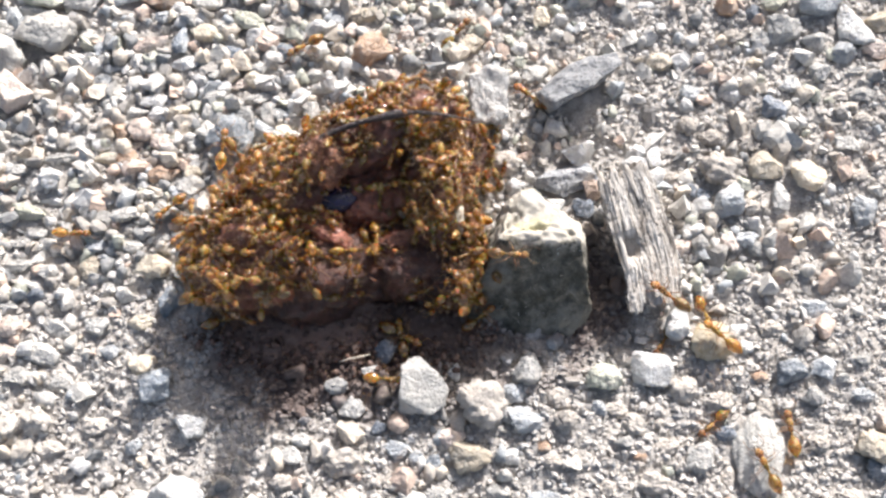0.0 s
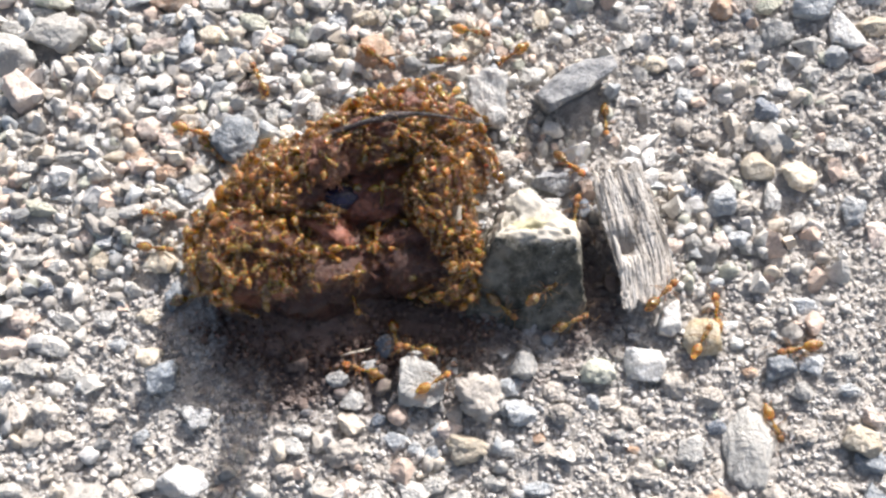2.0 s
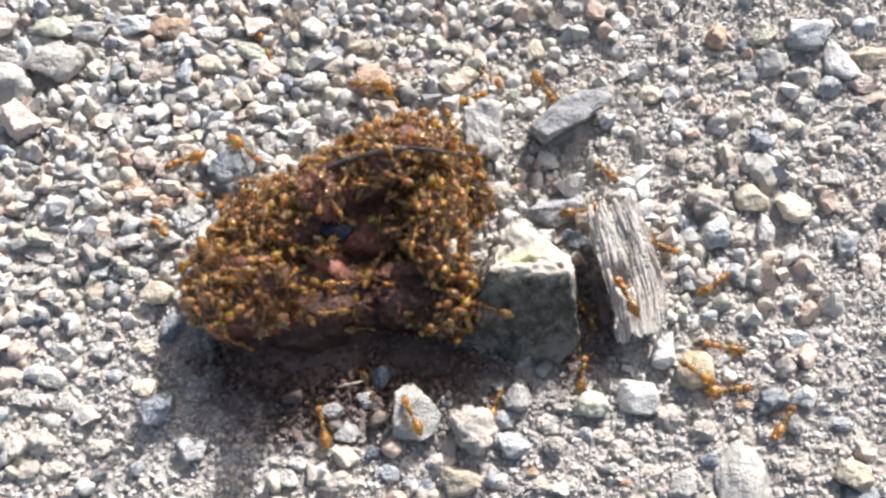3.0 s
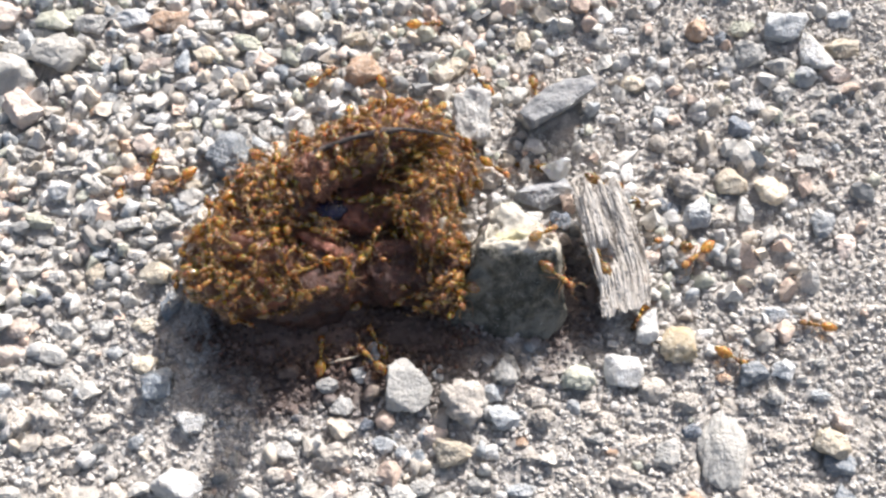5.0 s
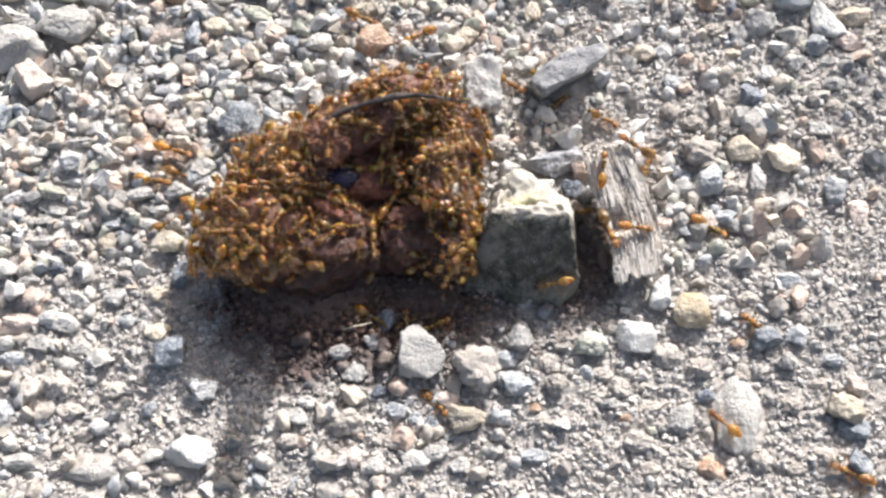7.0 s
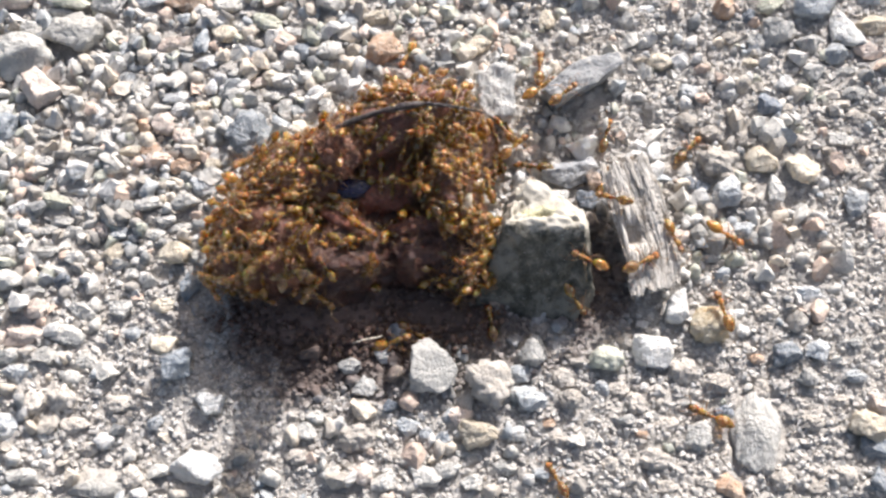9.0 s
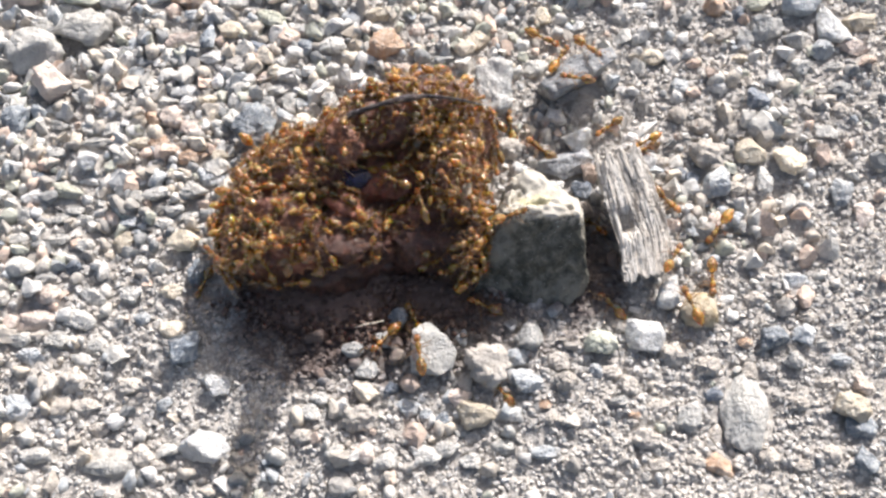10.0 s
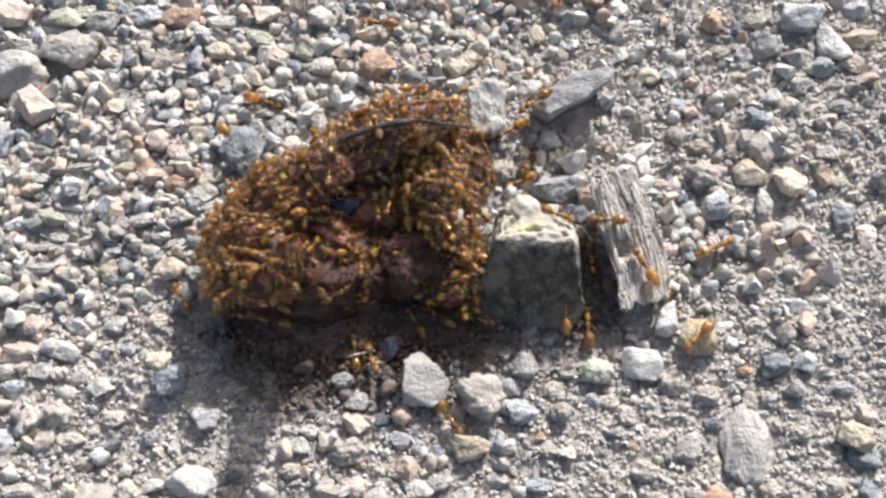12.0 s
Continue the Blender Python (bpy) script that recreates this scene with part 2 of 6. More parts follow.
def tube(bm, points, radii, sides=6):
    """A tapering tube through points, closed at both ends."""
    rings = []
    for i, p in enumerate(points):
        p = Vector(p)
        a, c = Vector(points[max(i - 1, 0)]), Vector(points[min(i + 1, len(points) - 1)])
        way = (c - a).normalized()
        side = way.cross(Vector((0.13, 0.27, 1))).normalized()
        up = side.cross(way)
        rings.append([bm.verts.new(p + radii[i] * (math.cos(2 * math.pi * k / sides) * side + math.sin(2 * math.pi * k / sides) * up)) for k in range(sides)])
    for r0, r1 in zip(rings, rings[1:]):
        for k in range(sides):
            bm.faces.new((r0[k], r0[(k + 1) % sides], r1[(k + 1) % sides], r1[k]))
    bm.faces.new(rings[0][::-1])
    bm.faces.new(rings[-1])


def ground_height(x, y):
    """Height of the soil in metres at x, y in metres."""
    v = Vector((x, y, 0))
    return 0.0009 * noise.noise(v * 70) + 0.00045 * noise.noise(v * 330 + Vector((7, 3, 1))) + 0.0007 * abs(noise.noise(v * 760 + Vector((1, 9, 4)))) + 0.00045 * abs(noise.noise(v * 1700 + Vector((5, 2, 8)))) - 0.0003


def stone_bmesh(seed, sx, sy, sz, sub=3, cuts=7, rough=0.10, angular=0.75):
    """An uneven stone with a few broken faces; sx, sy, sz: its full sizes in metres."""
    rng = random.Random(seed)
    bm = ball(sub)
    off = Vector((rng.uniform(-50, 50), rng.uniform(-50, 50), rng.uniform(-50, 50)))
    planes = []
    for _ in range(cuts):
        nrm = Vector((rng.gauss(0, 1), rng.gauss(0, 1), rng.gauss(0, 0.8))).normalized()
        planes.append((nrm, rng.uniform(angular - 0.20, angular + 0.10)))
    for v in bm.verts:
        p = v.co.copy()
        for nrm, d in planes:
            over = p.dot(nrm) - d
            if over > 0:
                p -= nrm * over * 0.97
        k = 1 + rough * noise.noise(p * 1.7 + off) + rough * 0.7 * noise.noise(p * 4.2 + off) + rough * 0.45 * noise.noise(p * 10 + off) + rough * 0.25 * noise.noise(p * 22 + off)
        v.co = p * k
    lo = [min(v.co[i] for v in bm.verts) for i in range(3)]
    hi = [max(v.co[i] for v in bm.verts) for i in range(3)]
    for v in bm.verts:
        v.co = Vector([((v.co[i] - lo[i]) / (hi[i] - lo[i]) - 0.5) * s for i, s in enumerate((sx, sy, sz))])
    return bm


STONES = []


def stone(x, y, sx, sy, sz, rz, kind, label, angular=0.70, rough=0.19, sink=0.22, tilt=0.0, name="stone"):
    """A loose stone; x, y, sizes in millimetres, sink: the share of its height that is in the soil."""
    bm = stone_bmesh(len(STONES) + 11, sx * MM, sy * MM, sz * MM, 4 if max(sx, sy) > 2.3 else 3, 13, rough, angular)
    ob = new(name, link_mesh(name, bm, STONE[kind]))
    ob.matrix_basis = pose(x * MM, y * MM, ground_height(x * MM, y * MM) + sz * MM * (0.5 - sink), tilt, tilt * 0.6, rz)
    STONES.append((x, y, max(sx, sy) / 2))
    return tagged(ob, label, "stone", "loose stones on the soil")


# ---- ground ----
def axis_points(lo, hi, step, far):
    inner = list(np.arange(lo, hi + step / 2, step))
    out, d, s = [], 0.0, step
    while d < far:
        s *= 1.35
        d += s
        out.append(d)
    return [lo - v for v in reversed(out)] + inner + [hi + v for v in out]


def build_ground():
    xs = axis_points(-0.072, 0.072, 0.0003, 250.0)
    ys = axis_points(-0.050, 0.064, 0.00027, 250.0)
    verts = [(x, y, ground_height(x, y) if max(abs(x), abs(y)) < 2 else 0.0) for y in ys for x in xs]
    w = len(xs)
    faces = [(j * w + i, j * w + i + 1, (j + 1) * w + i + 1, (j + 1) * w + i) for j in range(len(ys) - 1) for i in range(w - 1)]
    me = bpy.data.meshes.new("ground")
    me.from_pydata(verts, [], faces)
    me.materials.append(SOIL)
    me.polygons.foreach_set("use_smooth", [True] * len(me.polygons))
    return tagged(new("ground", me), "dry sandy grey-beige soil with fine crumbs", "ground", kind="structure")


ground = build_ground()


# ---- loose stones ----
stone(-41.84, 25.13, 6.97, 5.21, 3.59, 0, "light", "large pale grey stone on sandy soil", angular=.8)
stone(-47.21, 22.24, 7.24, 6.54, 4.50, 0, "light", "large pale grey stone on sandy soil", angular=.75)
stone(-44.30, 17.49, 4.85, 4.74, 3.26, 0, "pink", "large angular pinkish stone on sandy soil", angular=.62, sink=.12)
stone(-44.23, 14.62, 2.43, 1.67, 1.15, 0, "white", "mid-sized white quartz stone on sandy soil")
stone(-49.71, 30.48, 6.42, 4.25, 2.92, 0, "pink", "large pinkish stone on sandy soil")
stone(-33.66, 30.50, 5.41, 2.83, 1.95, 0, "blue", "large blue-grey stone on sandy soil")
stone(-29.56, 29.96, 5.40, 3.18, 2.19, 0, "orange", "large orange-brown stone on sandy soil")
stone(-37.92, 31.69, 2.03, 1.28, 0.88, 0, "cream", "small cream-coloured stone on sandy soil")
stone(-19.98, 26.84, 4.27, 2.23, 1.54, -25, "green", "large greenish-tan stone on sandy soil", angular=.85)
stone(-27.26, 24.32, 1.98, 3.57, 1.43, 0, "slate", "mid-sized speckled slate-blue stone on sandy soil")
stone(-24.70, 25.44, 3.65, 2.64, 1.82, 0, "cream", "mid-sized cream-coloured stone on sandy soil")
stone(-26.48, 21.40, 3.40, 1.71, 1.18, 0, "white", "mid-sized angular white quartz stone on sandy soil", angular=.65)
stone(-23.10, 20.07, 1.83, 1.91, 1.31, 0, "light", "small pale grey stone on sandy soil")
stone(-19.05, 19.81, 2.08, 2.18, 1.50, 0, "cream", "small cream-coloured stone on sandy soil")
stone(-20.58, 19.14, 2.60, 1.36, 0.94, 0, "pink", "mid-sized pinkish stone on sandy soil")
stone(-25.67, 18.32, 1.81, 2.19, 1.31, 0, "white", "small angular white quartz stone on sandy soil", angular=.65)
stone(-22.78, 17.60, 2.46, 1.62, 1.12, 0, "light", "mid-sized pale grey stone on sandy soil")
stone(-30.65, 23.93, 4.29, 2.07, 1.43, 0, "pink", "large pinkish stone on sandy soil")
stone(-26.70, 15.54, 2.69, 2.01, 1.39, 35, "cream", "mid-sized cream-coloured stone on sandy soil")
stone(-20.75, 11.58, 4.94, 5.89, 3.56, 0, "slate", "large angular speckled slate-blue stone on sandy soil", angular=.68, sink=.1)
stone(-32.40, 13.34, 1.91, 2.36, 1.38, 0, "orange", "mid-sized orange-brown stone on sandy soil")
stone(-30.13, 13.26, 2.87, 2.80, 1.93, -40, "pink", "mid-sized pinkish stone on sandy soil")
stone(-31.43, 10.28, 2.52, 1.58, 1.09, 0, "orange", "mid-sized orange-brown stone on sandy soil")
stone(-48.08, 12.83, 3.31, 4.04, 2.38, 0, "slate", "mid-sized speckled slate-blue stone on sandy soil")
stone(-36.50, 17.87, 1.42, 1.22, 0.84, 0, "orange", "small orange-brown stone on sandy soil")
stone(-15.79, 23.14, 1.98, 2.22, 1.42, 0, "slate", "mid-sized angular speckled slate-blue stone on sandy soil", angular=.65)
stone(-42.65, 29.84, 4.72, 2.82, 1.94, 0, "green", "large greenish-tan stone on sandy soil")
stone(-38.59, 29.48, 4.04, 2.47, 1.70, 0, "grey", "mid-sized grey speckled stone on sandy soil")
stone(-7.37, 27.38, 3.47, 1.75, 1.20, 0, "cream", "mid-sized cream-coloured stone on sandy soil")
stone(-6.24, 22.63, 4.61, 4.48, 3.08, 0, "orange", "large angular orange-brown stone on sandy soil", angular=.65)
stone(-8.64, 25.50, 1.99, 2.08, 1.43, 0, "pink", "small pinkish stone on sandy soil")
stone(-8.18, 20.99, 2.22, 1.92, 1.32, 0, "white", "mid-sized angular white quartz stone on sandy soil", angular=.65)
stone(4.10, 23.33, 3.63, 2.41, 1.66, 15, "cream", "mid-sized cream-coloured stone on sandy soil")
stone(0.95, 25.15, 2.65, 1.73, 1.19, 0, "grey", "mid-sized grey speckled stone on sandy soil")
stone(-2.68, 25.14, 1.99, 1.80, 1.24, 0, "pink", "small pinkish stone on sandy soil")
stone(-4.58, 19.72, 3.25, 1.63, 1.12, 0, "pink", "mid-sized pinkish stone on sandy soil")
stone(9.48, 23.18, 2.11, 1.72, 1.19, 0, "white", "small white quartz stone on sandy soil")
stone(12.28, 27.49, 2.01, 2.86, 1.44, 0, "cream", "mid-sized cream-coloured stone on sandy soil")
stone(11.18, 19.98, 2.93, 2.73, 1.88, 0, "light", "mid-sized pale grey stone on sandy soil")
stone(-15.29, 19.73, 1.95, 1.50, 1.03, 0, "white", "small white quartz stone on sandy soil")
stone(-12.71, 20.09, 2.61, 1.71, 1.17, 0, "light", "mid-sized pale grey stone on sandy soil")
stone(-12.77, 29.75, 3.51, 3.53, 2.43, 0, "light", "mid-sized pale grey stone on sandy soil")
stone(-10.35, 27.29, 3.01, 2.45, 1.68, 0, "blue", "mid-sized blue-grey stone on sandy soil")
stone(-16.26, 25.54, 3.32, 1.81, 1.24, 0, "grey", "mid-sized grey speckled stone on sandy soil")
stone(-12.50, 23.11, 3.29, 2.34, 1.61, 0, "light", "mid-sized pale grey stone on sandy soil")
stone(-4.54, 29.85, 2.02, 1.41, 0.97, 0, "light", "small pale grey stone on sandy soil")
stone(-1.37, 26.70, 2.00, 2.09, 1.44, 0, "grey", "small grey speckled stone on sandy soil")
stone(2.29, 27.54, 2.41, 1.75, 1.20, 0, "light", "mid-sized pale grey stone on sandy soil")
stone(46.01, 26.23, 3.59, 6.22, 1.80, 12, "white", "large white quartz stone on sandy soil", angular=.72, sink=.1)
stone(49.68, 26.56, 4.13, 3.14, 2.16, 0, "cream", "mid-sized angular cream-coloured stone on sandy soil", angular=.68)
stone(48.49, 23.10, 4.08, 2.34, 1.61, 0, "pink", "mid-sized pinkish stone on sandy soil")
stone(43.05, 29.24, 5.72, 4.22, 2.91, 0, "blue", "large blue-grey stone on sandy soil")
stone(38.57, 25.64, 4.12, 4.17, 2.87, 0, "grey", "mid-sized grey speckled stone on sandy soil")
stone(32.72, 29.00, 2.82, 3.11, 2.03, 0, "orange", "mid-sized orange-brown stone on sandy soil")
stone(24.77, 21.59, 2.75, 2.06, 1.41, 0, "cream", "mid-sized cream-coloured stone on sandy soil", angular=.85)
stone(35.25, 21.66, 2.36, 1.37, 0.94, 0, "cream", "mid-sized cream-coloured stone on sandy soil")
stone(38.39, 18.53, 2.72, 2.03, 1.40, 0, "white", "mid-sized white quartz stone on sandy soil")
stone(44.78, 22.65, 2.96, 2.89, 1.99, 0, "blue", "mid-sized blue-grey stone on sandy soil")
stone(39.50, 21.66, 1.64, 1.37, 0.94, 0, "earth", "small rounded rough soil-coated stone on sandy soil", angular=.9, rough=.30, sink=.36)
stone(41.82, 20.20, 2.61, 2.73, 1.88, 0, "grey", "mid-sized grey speckled stone on sandy soil")
stone(45.84, 20.51, 2.94, 1.37, 0.94, 0, "light", "mid-sized pale grey stone on sandy soil")
stone(21.83, 30.70, 2.70, 2.48, 1.70, 0, "white", "mid-sized white quartz stone on sandy soil")
stone(23.73, 28.75, 2.01, 1.12, 0.77, 0, "white", "small white quartz stone on sandy soil")
stone(27.46, 17.75, 2.59, 2.30, 1.58, 0, "blue", "mid-sized blue-grey stone on sandy soil")
stone(37.89, 14.80, 1.92, 2.01, 1.38, 0, "earth", "small rounded rough soil-coated stone on sandy soil", angular=.9, rough=.30)
stone(45.98, 17.43, 2.71, 1.76, 1.21, 0, "grey", "mid-sized grey speckled stone on sandy soil")
stone(43.43, 17.47, 2.58, 1.35, 0.93, 0, "earth", "mid-sized rounded rough soil-coated stone on sandy soil", angular=.9, rough=.30, sink=.36)
stone(50.08, 30.69, 3.38, 2.47, 1.70, 0, "blue", "mid-sized blue-grey stone on sandy soil")
stone(38.13, 29.11, 3.36, 2.11, 1.45, 0, "green", "mid-sized greenish-tan stone on sandy soil")
stone(-35.54, 1.12, 1.95, 2.32, 1.40, 0, "pink", "mid-sized pinkish stone on sandy soil", angular=.85)
stone(-34.22, -1.88, 2.41, 2.52, 1.73, 0, "cream", "mid-sized angular cream-coloured stone on sandy soil", angular=.68)
stone(-27.60, -1.91, 3.86, 2.90, 2.00, 0, "cream", "mid-sized angular cream-coloured stone on sandy soil", angular=.66, sink=.1)
stone(-33.66, 0.49, 2.19, 1.65, 1.14, 0, "blue", "small blue-grey stone on sandy soil")
stone(-25.35, 5.85, 3.47, 2.34, 1.61, 0, "blue", "mid-sized blue-grey stone on sandy soil")
stone(-27.46, 8.50, 3.25, 2.36, 1.62, 0, "orange", "mid-sized orange-brown stone on sandy soil")
stone(-24.35, 8.36, 1.88, 1.64, 1.13, 0, "cream", "small cream-coloured stone on sandy soil")
stone(-38.87, 7.77, 2.62, 2.74, 1.89, 0, "white", "mid-sized angular white quartz stone on sandy soil", angular=.66)
stone(-38.96, 5.56, 2.60, 0.97, 0.67, 0, "white", "mid-sized white quartz stone on sandy soil")
stone(-35.62, 6.26, 1.61, 1.69, 1.16, 0, "blue", "small blue-grey stone on sandy soil")
stone(-26.71, 3.94, 3.45, 2.19, 1.51, 0, "light", "mid-sized pale grey stone on sandy soil")
stone(-25.48, -5.42, 2.38, 3.50, 1.71, 0, "slate", "mid-sized angular speckled slate-blue stone on sandy soil", angular=.68)
stone(-28.23, -7.69, 2.71, 1.60, 1.10, 0, "cream", "mid-sized cream-coloured stone on sandy soil")
stone(-41.07, -8.05, 2.71, 2.22, 1.53, 0, "pink", "mid-sized pinkish stone on sandy soil")
stone(-46.13, 7.90, 1.25, 2.01, 0.90, 0, "pink", "small pinkish stone on sandy soil")
stone(-40.86, 4.17, 3.82, 1.93, 1.33, 0, "green", "mid-sized greenish-tan stone on sandy soil")
stone(-44.93, 1.10, 2.56, 2.29, 1.58, 0, "grey", "mid-sized grey speckled stone on sandy soil")
stone(-39.94, 1.85, 2.56, 1.28, 0.88, 0, "light", "mid-sized pale grey stone on sandy soil")
stone(-24.58, -2.50, 2.70, 2.14, 1.47, 0, "light", "mid-sized pale grey stone on sandy soil")
stone(-41.31, 0.85, 2.19, 1.27, 0.88, 0, "light", "small pale grey stone on sandy soil")
stone(-29.55, 7.20, 1.87, 1.30, 0.90, 0, "white", "small white quartz stone on sandy soil")
stone(-31.05, 8.68, 1.88, 1.97, 1.35, 0, "pink", "small pinkish stone on sandy soil")
stone(-44.24, -4.79, 3.69, 2.49, 1.72, 0, "light", "mid-sized pale grey stone on sandy soil")
stone(34.67, 8.91, 3.89, 3.28, 2.26, 0, "cream", "mid-sized smooth cream-coloured stone on sandy soil", angular=.8, rough=.10, sink=.1)
stone(38.41, 7.52, 3.87, 3.13, 2.15, -30, "cream", "mid-sized smooth cream-coloured stone on sandy soil", angular=.8, rough=.10, sink=.1)
stone(30.31, 4.40, 3.95, 3.23, 2.22, 30, "blue", "mid-sized blue-grey stone on sandy soil", angular=.72, sink=.08)
stone(29.81, 8.63, 4.51, 4.06, 2.80, 0, "earth", "large rounded rough soil-coated stone on sandy soil", angular=.9, rough=.30)
stone(35.72, 5.53, 1.98, 3.67, 1.43, 0, "grey", "mid-sized grey speckled stone on sandy soil")
stone(27.88, 3.89, 1.35, 1.29, 0.89, 0, "earth", "small rounded rough soil-coated stone on sandy soil", angular=.9, rough=.30, sink=.36)
stone(26.32, 3.83, 1.84, 2.35, 1.33, 0, "grey", "mid-sized grey speckled stone on sandy soil")
stone(25.35, 0.07, 2.06, 1.90, 1.31, 0, "pink", "small pinkish stone on sandy soil")
stone(27.01, 0.34, 1.82, 1.91, 1.31, 0, "grey", "small grey speckled stone on sandy soil")
stone(29.92, 0.45, 2.06, 2.16, 1.49, 0, "pink", "small pinkish stone on sandy soil")
stone(28.16, -2.12, 2.16, 1.38, 0.95, 0, "white", "small angular white quartz stone on sandy soil", angular=.66)
stone(26.38, 6.26, 1.86, 1.69, 1.16, 0, "dark", "small dark slate-grey stone on sandy soil")
stone(28.18, 5.77, 1.98, 1.68, 1.16, 0, "dark", "small dark slate-grey stone on sandy soil")
stone(44.01, 3.75, 2.83, 3.24, 2.04, 0, "blue", "mid-sized blue-grey stone on sandy soil")
stone(37.39, -6.64, 3.07, 1.86, 1.28, 0, "blue", "mid-sized blue-grey stone on sandy soil")
stone(46.05, 1.11, 2.19, 3.26, 1.58, 0, "pink", "mid-sized pinkish stone on sandy soil")
stone(23.17, 10.12, 1.64, 2.42, 1.18, 0, "white", "mid-sized white quartz stone on sandy soil")
stone(24.27, -7.74, 2.59, 4.13, 2.33, -25, "white", "milky white quartz chip at the foot of the wood", angular=.66, rough=.08, sink=.05)
stone(26.97, -9.85, 3.9, 4.1, 2.7, 0, "honey", "honey-coloured translucent stone beside the wood chip", angular=.8, rough=.12, sink=.1)
stone(31.78, 0.80, 2.55, 1.91, 1.31, 0, "blue", "mid-sized blue-grey stone on sandy soil")
stone(44.47, 8.01, 2.25, 1.63, 1.12, 0, "earth", "mid-sized rounded rough soil-coated stone on sandy soil", angular=.9, rough=.30, sink=.36)
stone(30.13, -8.47, 2.11, 1.23, 0.85, 0, "white", "small white quartz stone on sandy soil")
stone(32.49, 4.17, 2.46, 1.93, 1.33, 0, "earth", "mid-sized rounded rough soil-coated stone on sandy soil", angular=.9, rough=.30, sink=.36)
stone(-26.03, -14.19, 3.22, 3.63, 2.32, 0, "slate", "mid-sized angular speckled slate-blue stone on sandy soil", angular=.66, sink=.08)
stone(-22.41, -17.94, 3.17, 2.49, 1.71, 0, "white", "mid-sized angular white quartz stone on sandy soil", angular=.6, sink=.1)
stone(-23.35, -24.06, 5.74, 3.70, 2.55, 0, "white", "large angular white quartz stone on sandy soil", angular=.66, sink=.15)
stone(-41.99, -14.90, 3.21, 2.16, 1.49, 0, "blue", "mid-sized blue-grey stone on sandy soil")
stone(-42.48, -20.13, 2.92, 2.70, 1.86, 0, "blue", "mid-sized blue-grey stone on sandy soil")
stone(-31.62, -17.82, 2.72, 2.25, 1.55, 0, "earth", "mid-sized rounded rough soil-coated stone on sandy soil", angular=.9, rough=.30)
stone(-27.77, -19.63, 1.69, 1.76, 1.21, 0, "blue", "small blue-grey stone on sandy soil")
stone(-32.50, -26.02, 6.03, 2.29, 1.58, 0, "light", "large pale grey stone on sandy soil")
stone(-27.75, -11.91, 3.01, 2.18, 1.50, 0, "cream", "mid-sized cream-coloured stone on sandy soil")
stone(-42.08, -10.71, 4.19, 2.44, 1.68, 0, "pink", "mid-sized pinkish stone on sandy soil")
stone(-37.02, -17.27, 2.95, 2.97, 2.04, 0, "earth", "mid-sized rounded rough soil-coated stone on sandy soil", angular=.9, rough=.30)
stone(-0.60, -14.4, 4.7, 5.8, 3.3, 0, "light", "large pale grey stone on sandy soil", angular=.72, rough=.11, sink=.1)
stone(4.89, -16.03, 5.02, 5.02, 3.45, 0, "earth", "large rounded rough soil-coated stone on sandy soil", angular=.9, rough=.30, sink=.1)
stone(7.96, -14.88, 2.41, 1.92, 1.32, 0, "blue", "mid-sized blue-grey stone on sandy soil", angular=.8)
stone(9.00, -17.43, 3.52, 2.73, 1.88, 0, "blue", "mid-sized blue-grey stone on sandy soil")
stone(7.33, -16.92, 1.82, 1.78, 1.23, 0, "white", "small white quartz stone on sandy soil")
stone(3.59, -20.87, 4.36, 3.28, 2.26, 0, "cream", "large angular cream-coloured stone on sandy soil", angular=.62, sink=.08)
stone(2.46, -22.48, 2.67, 1.40, 0.96, 0, "light", "mid-sized pale grey stone on sandy soil")
stone(-3.10, -20.14, 2.58, 2.00, 1.37, 0, "blue", "mid-sized angular blue-grey stone on sandy soil", angular=.68)
stone(-1.31, -20.91, 1.45, 1.65, 1.05, 0, "blue", "small blue-grey stone on sandy soil")
stone(0.25, -21.26, 1.68, 1.75, 1.21, 0, "slate", "small speckled slate-blue stone on sandy soil")
stone(2.05, -19.13, 2.59, 2.24, 1.54, 0, "pink", "mid-sized pinkish stone on sandy soil")
stone(9.17, -12.56, 3.12, 3.33, 2.25, 0, "grey", "mid-sized grey speckled stone on sandy soil")
stone(7.50, -20.75, 1.79, 1.64, 1.13, 0, "white", "small white quartz stone on sandy soil")
stone(10.62, -19.77, 1.46, 1.29, 0.89, 0, "orange", "small orange-brown stone on sandy soil")
stone(-7.41, -16.18, 2.62, 2.15, 1.48, 0, "grey", "mid-sized grey speckled stone on sandy soil")
stone(2.27, -12.76, 1.27, 1.85, 0.91, 0, "blue", "small blue-grey stone on sandy soil")
stone(6.30, -24.03, 2.54, 1.73, 1.19, 0, "light", "mid-sized pale grey stone on sandy soil")
stone(-8.08, -21.42, 4.02, 2.80, 1.93, 0, "earth", "mid-sized rounded rough soil-coated stone on sandy soil", angular=.9, rough=.30)
stone(-12.87, -20.64, 2.35, 1.76, 1.21, 0, "light", "mid-sized pale grey stone on sandy soil")
stone(10.41, -24.52, 3.42, 1.44, 0.99, 0, "blue", "mid-sized blue-grey stone on sandy soil")
stone(-4.09, -10.66, 2.68, 2.68, 1.85, 0, "dark", "mid-sized dark slate-grey stone on sandy soil")
stone(-1.40, -24.82, 3.30, 2.30, 1.59, 0, "light", "mid-sized pale grey stone on sandy soil")
stone(21.22, -12.53, 4.16, 3.75, 2.58, 0, "white", "mid-sized smooth white quartz stone on sandy soil", angular=.82, rough=.07, sink=.08)
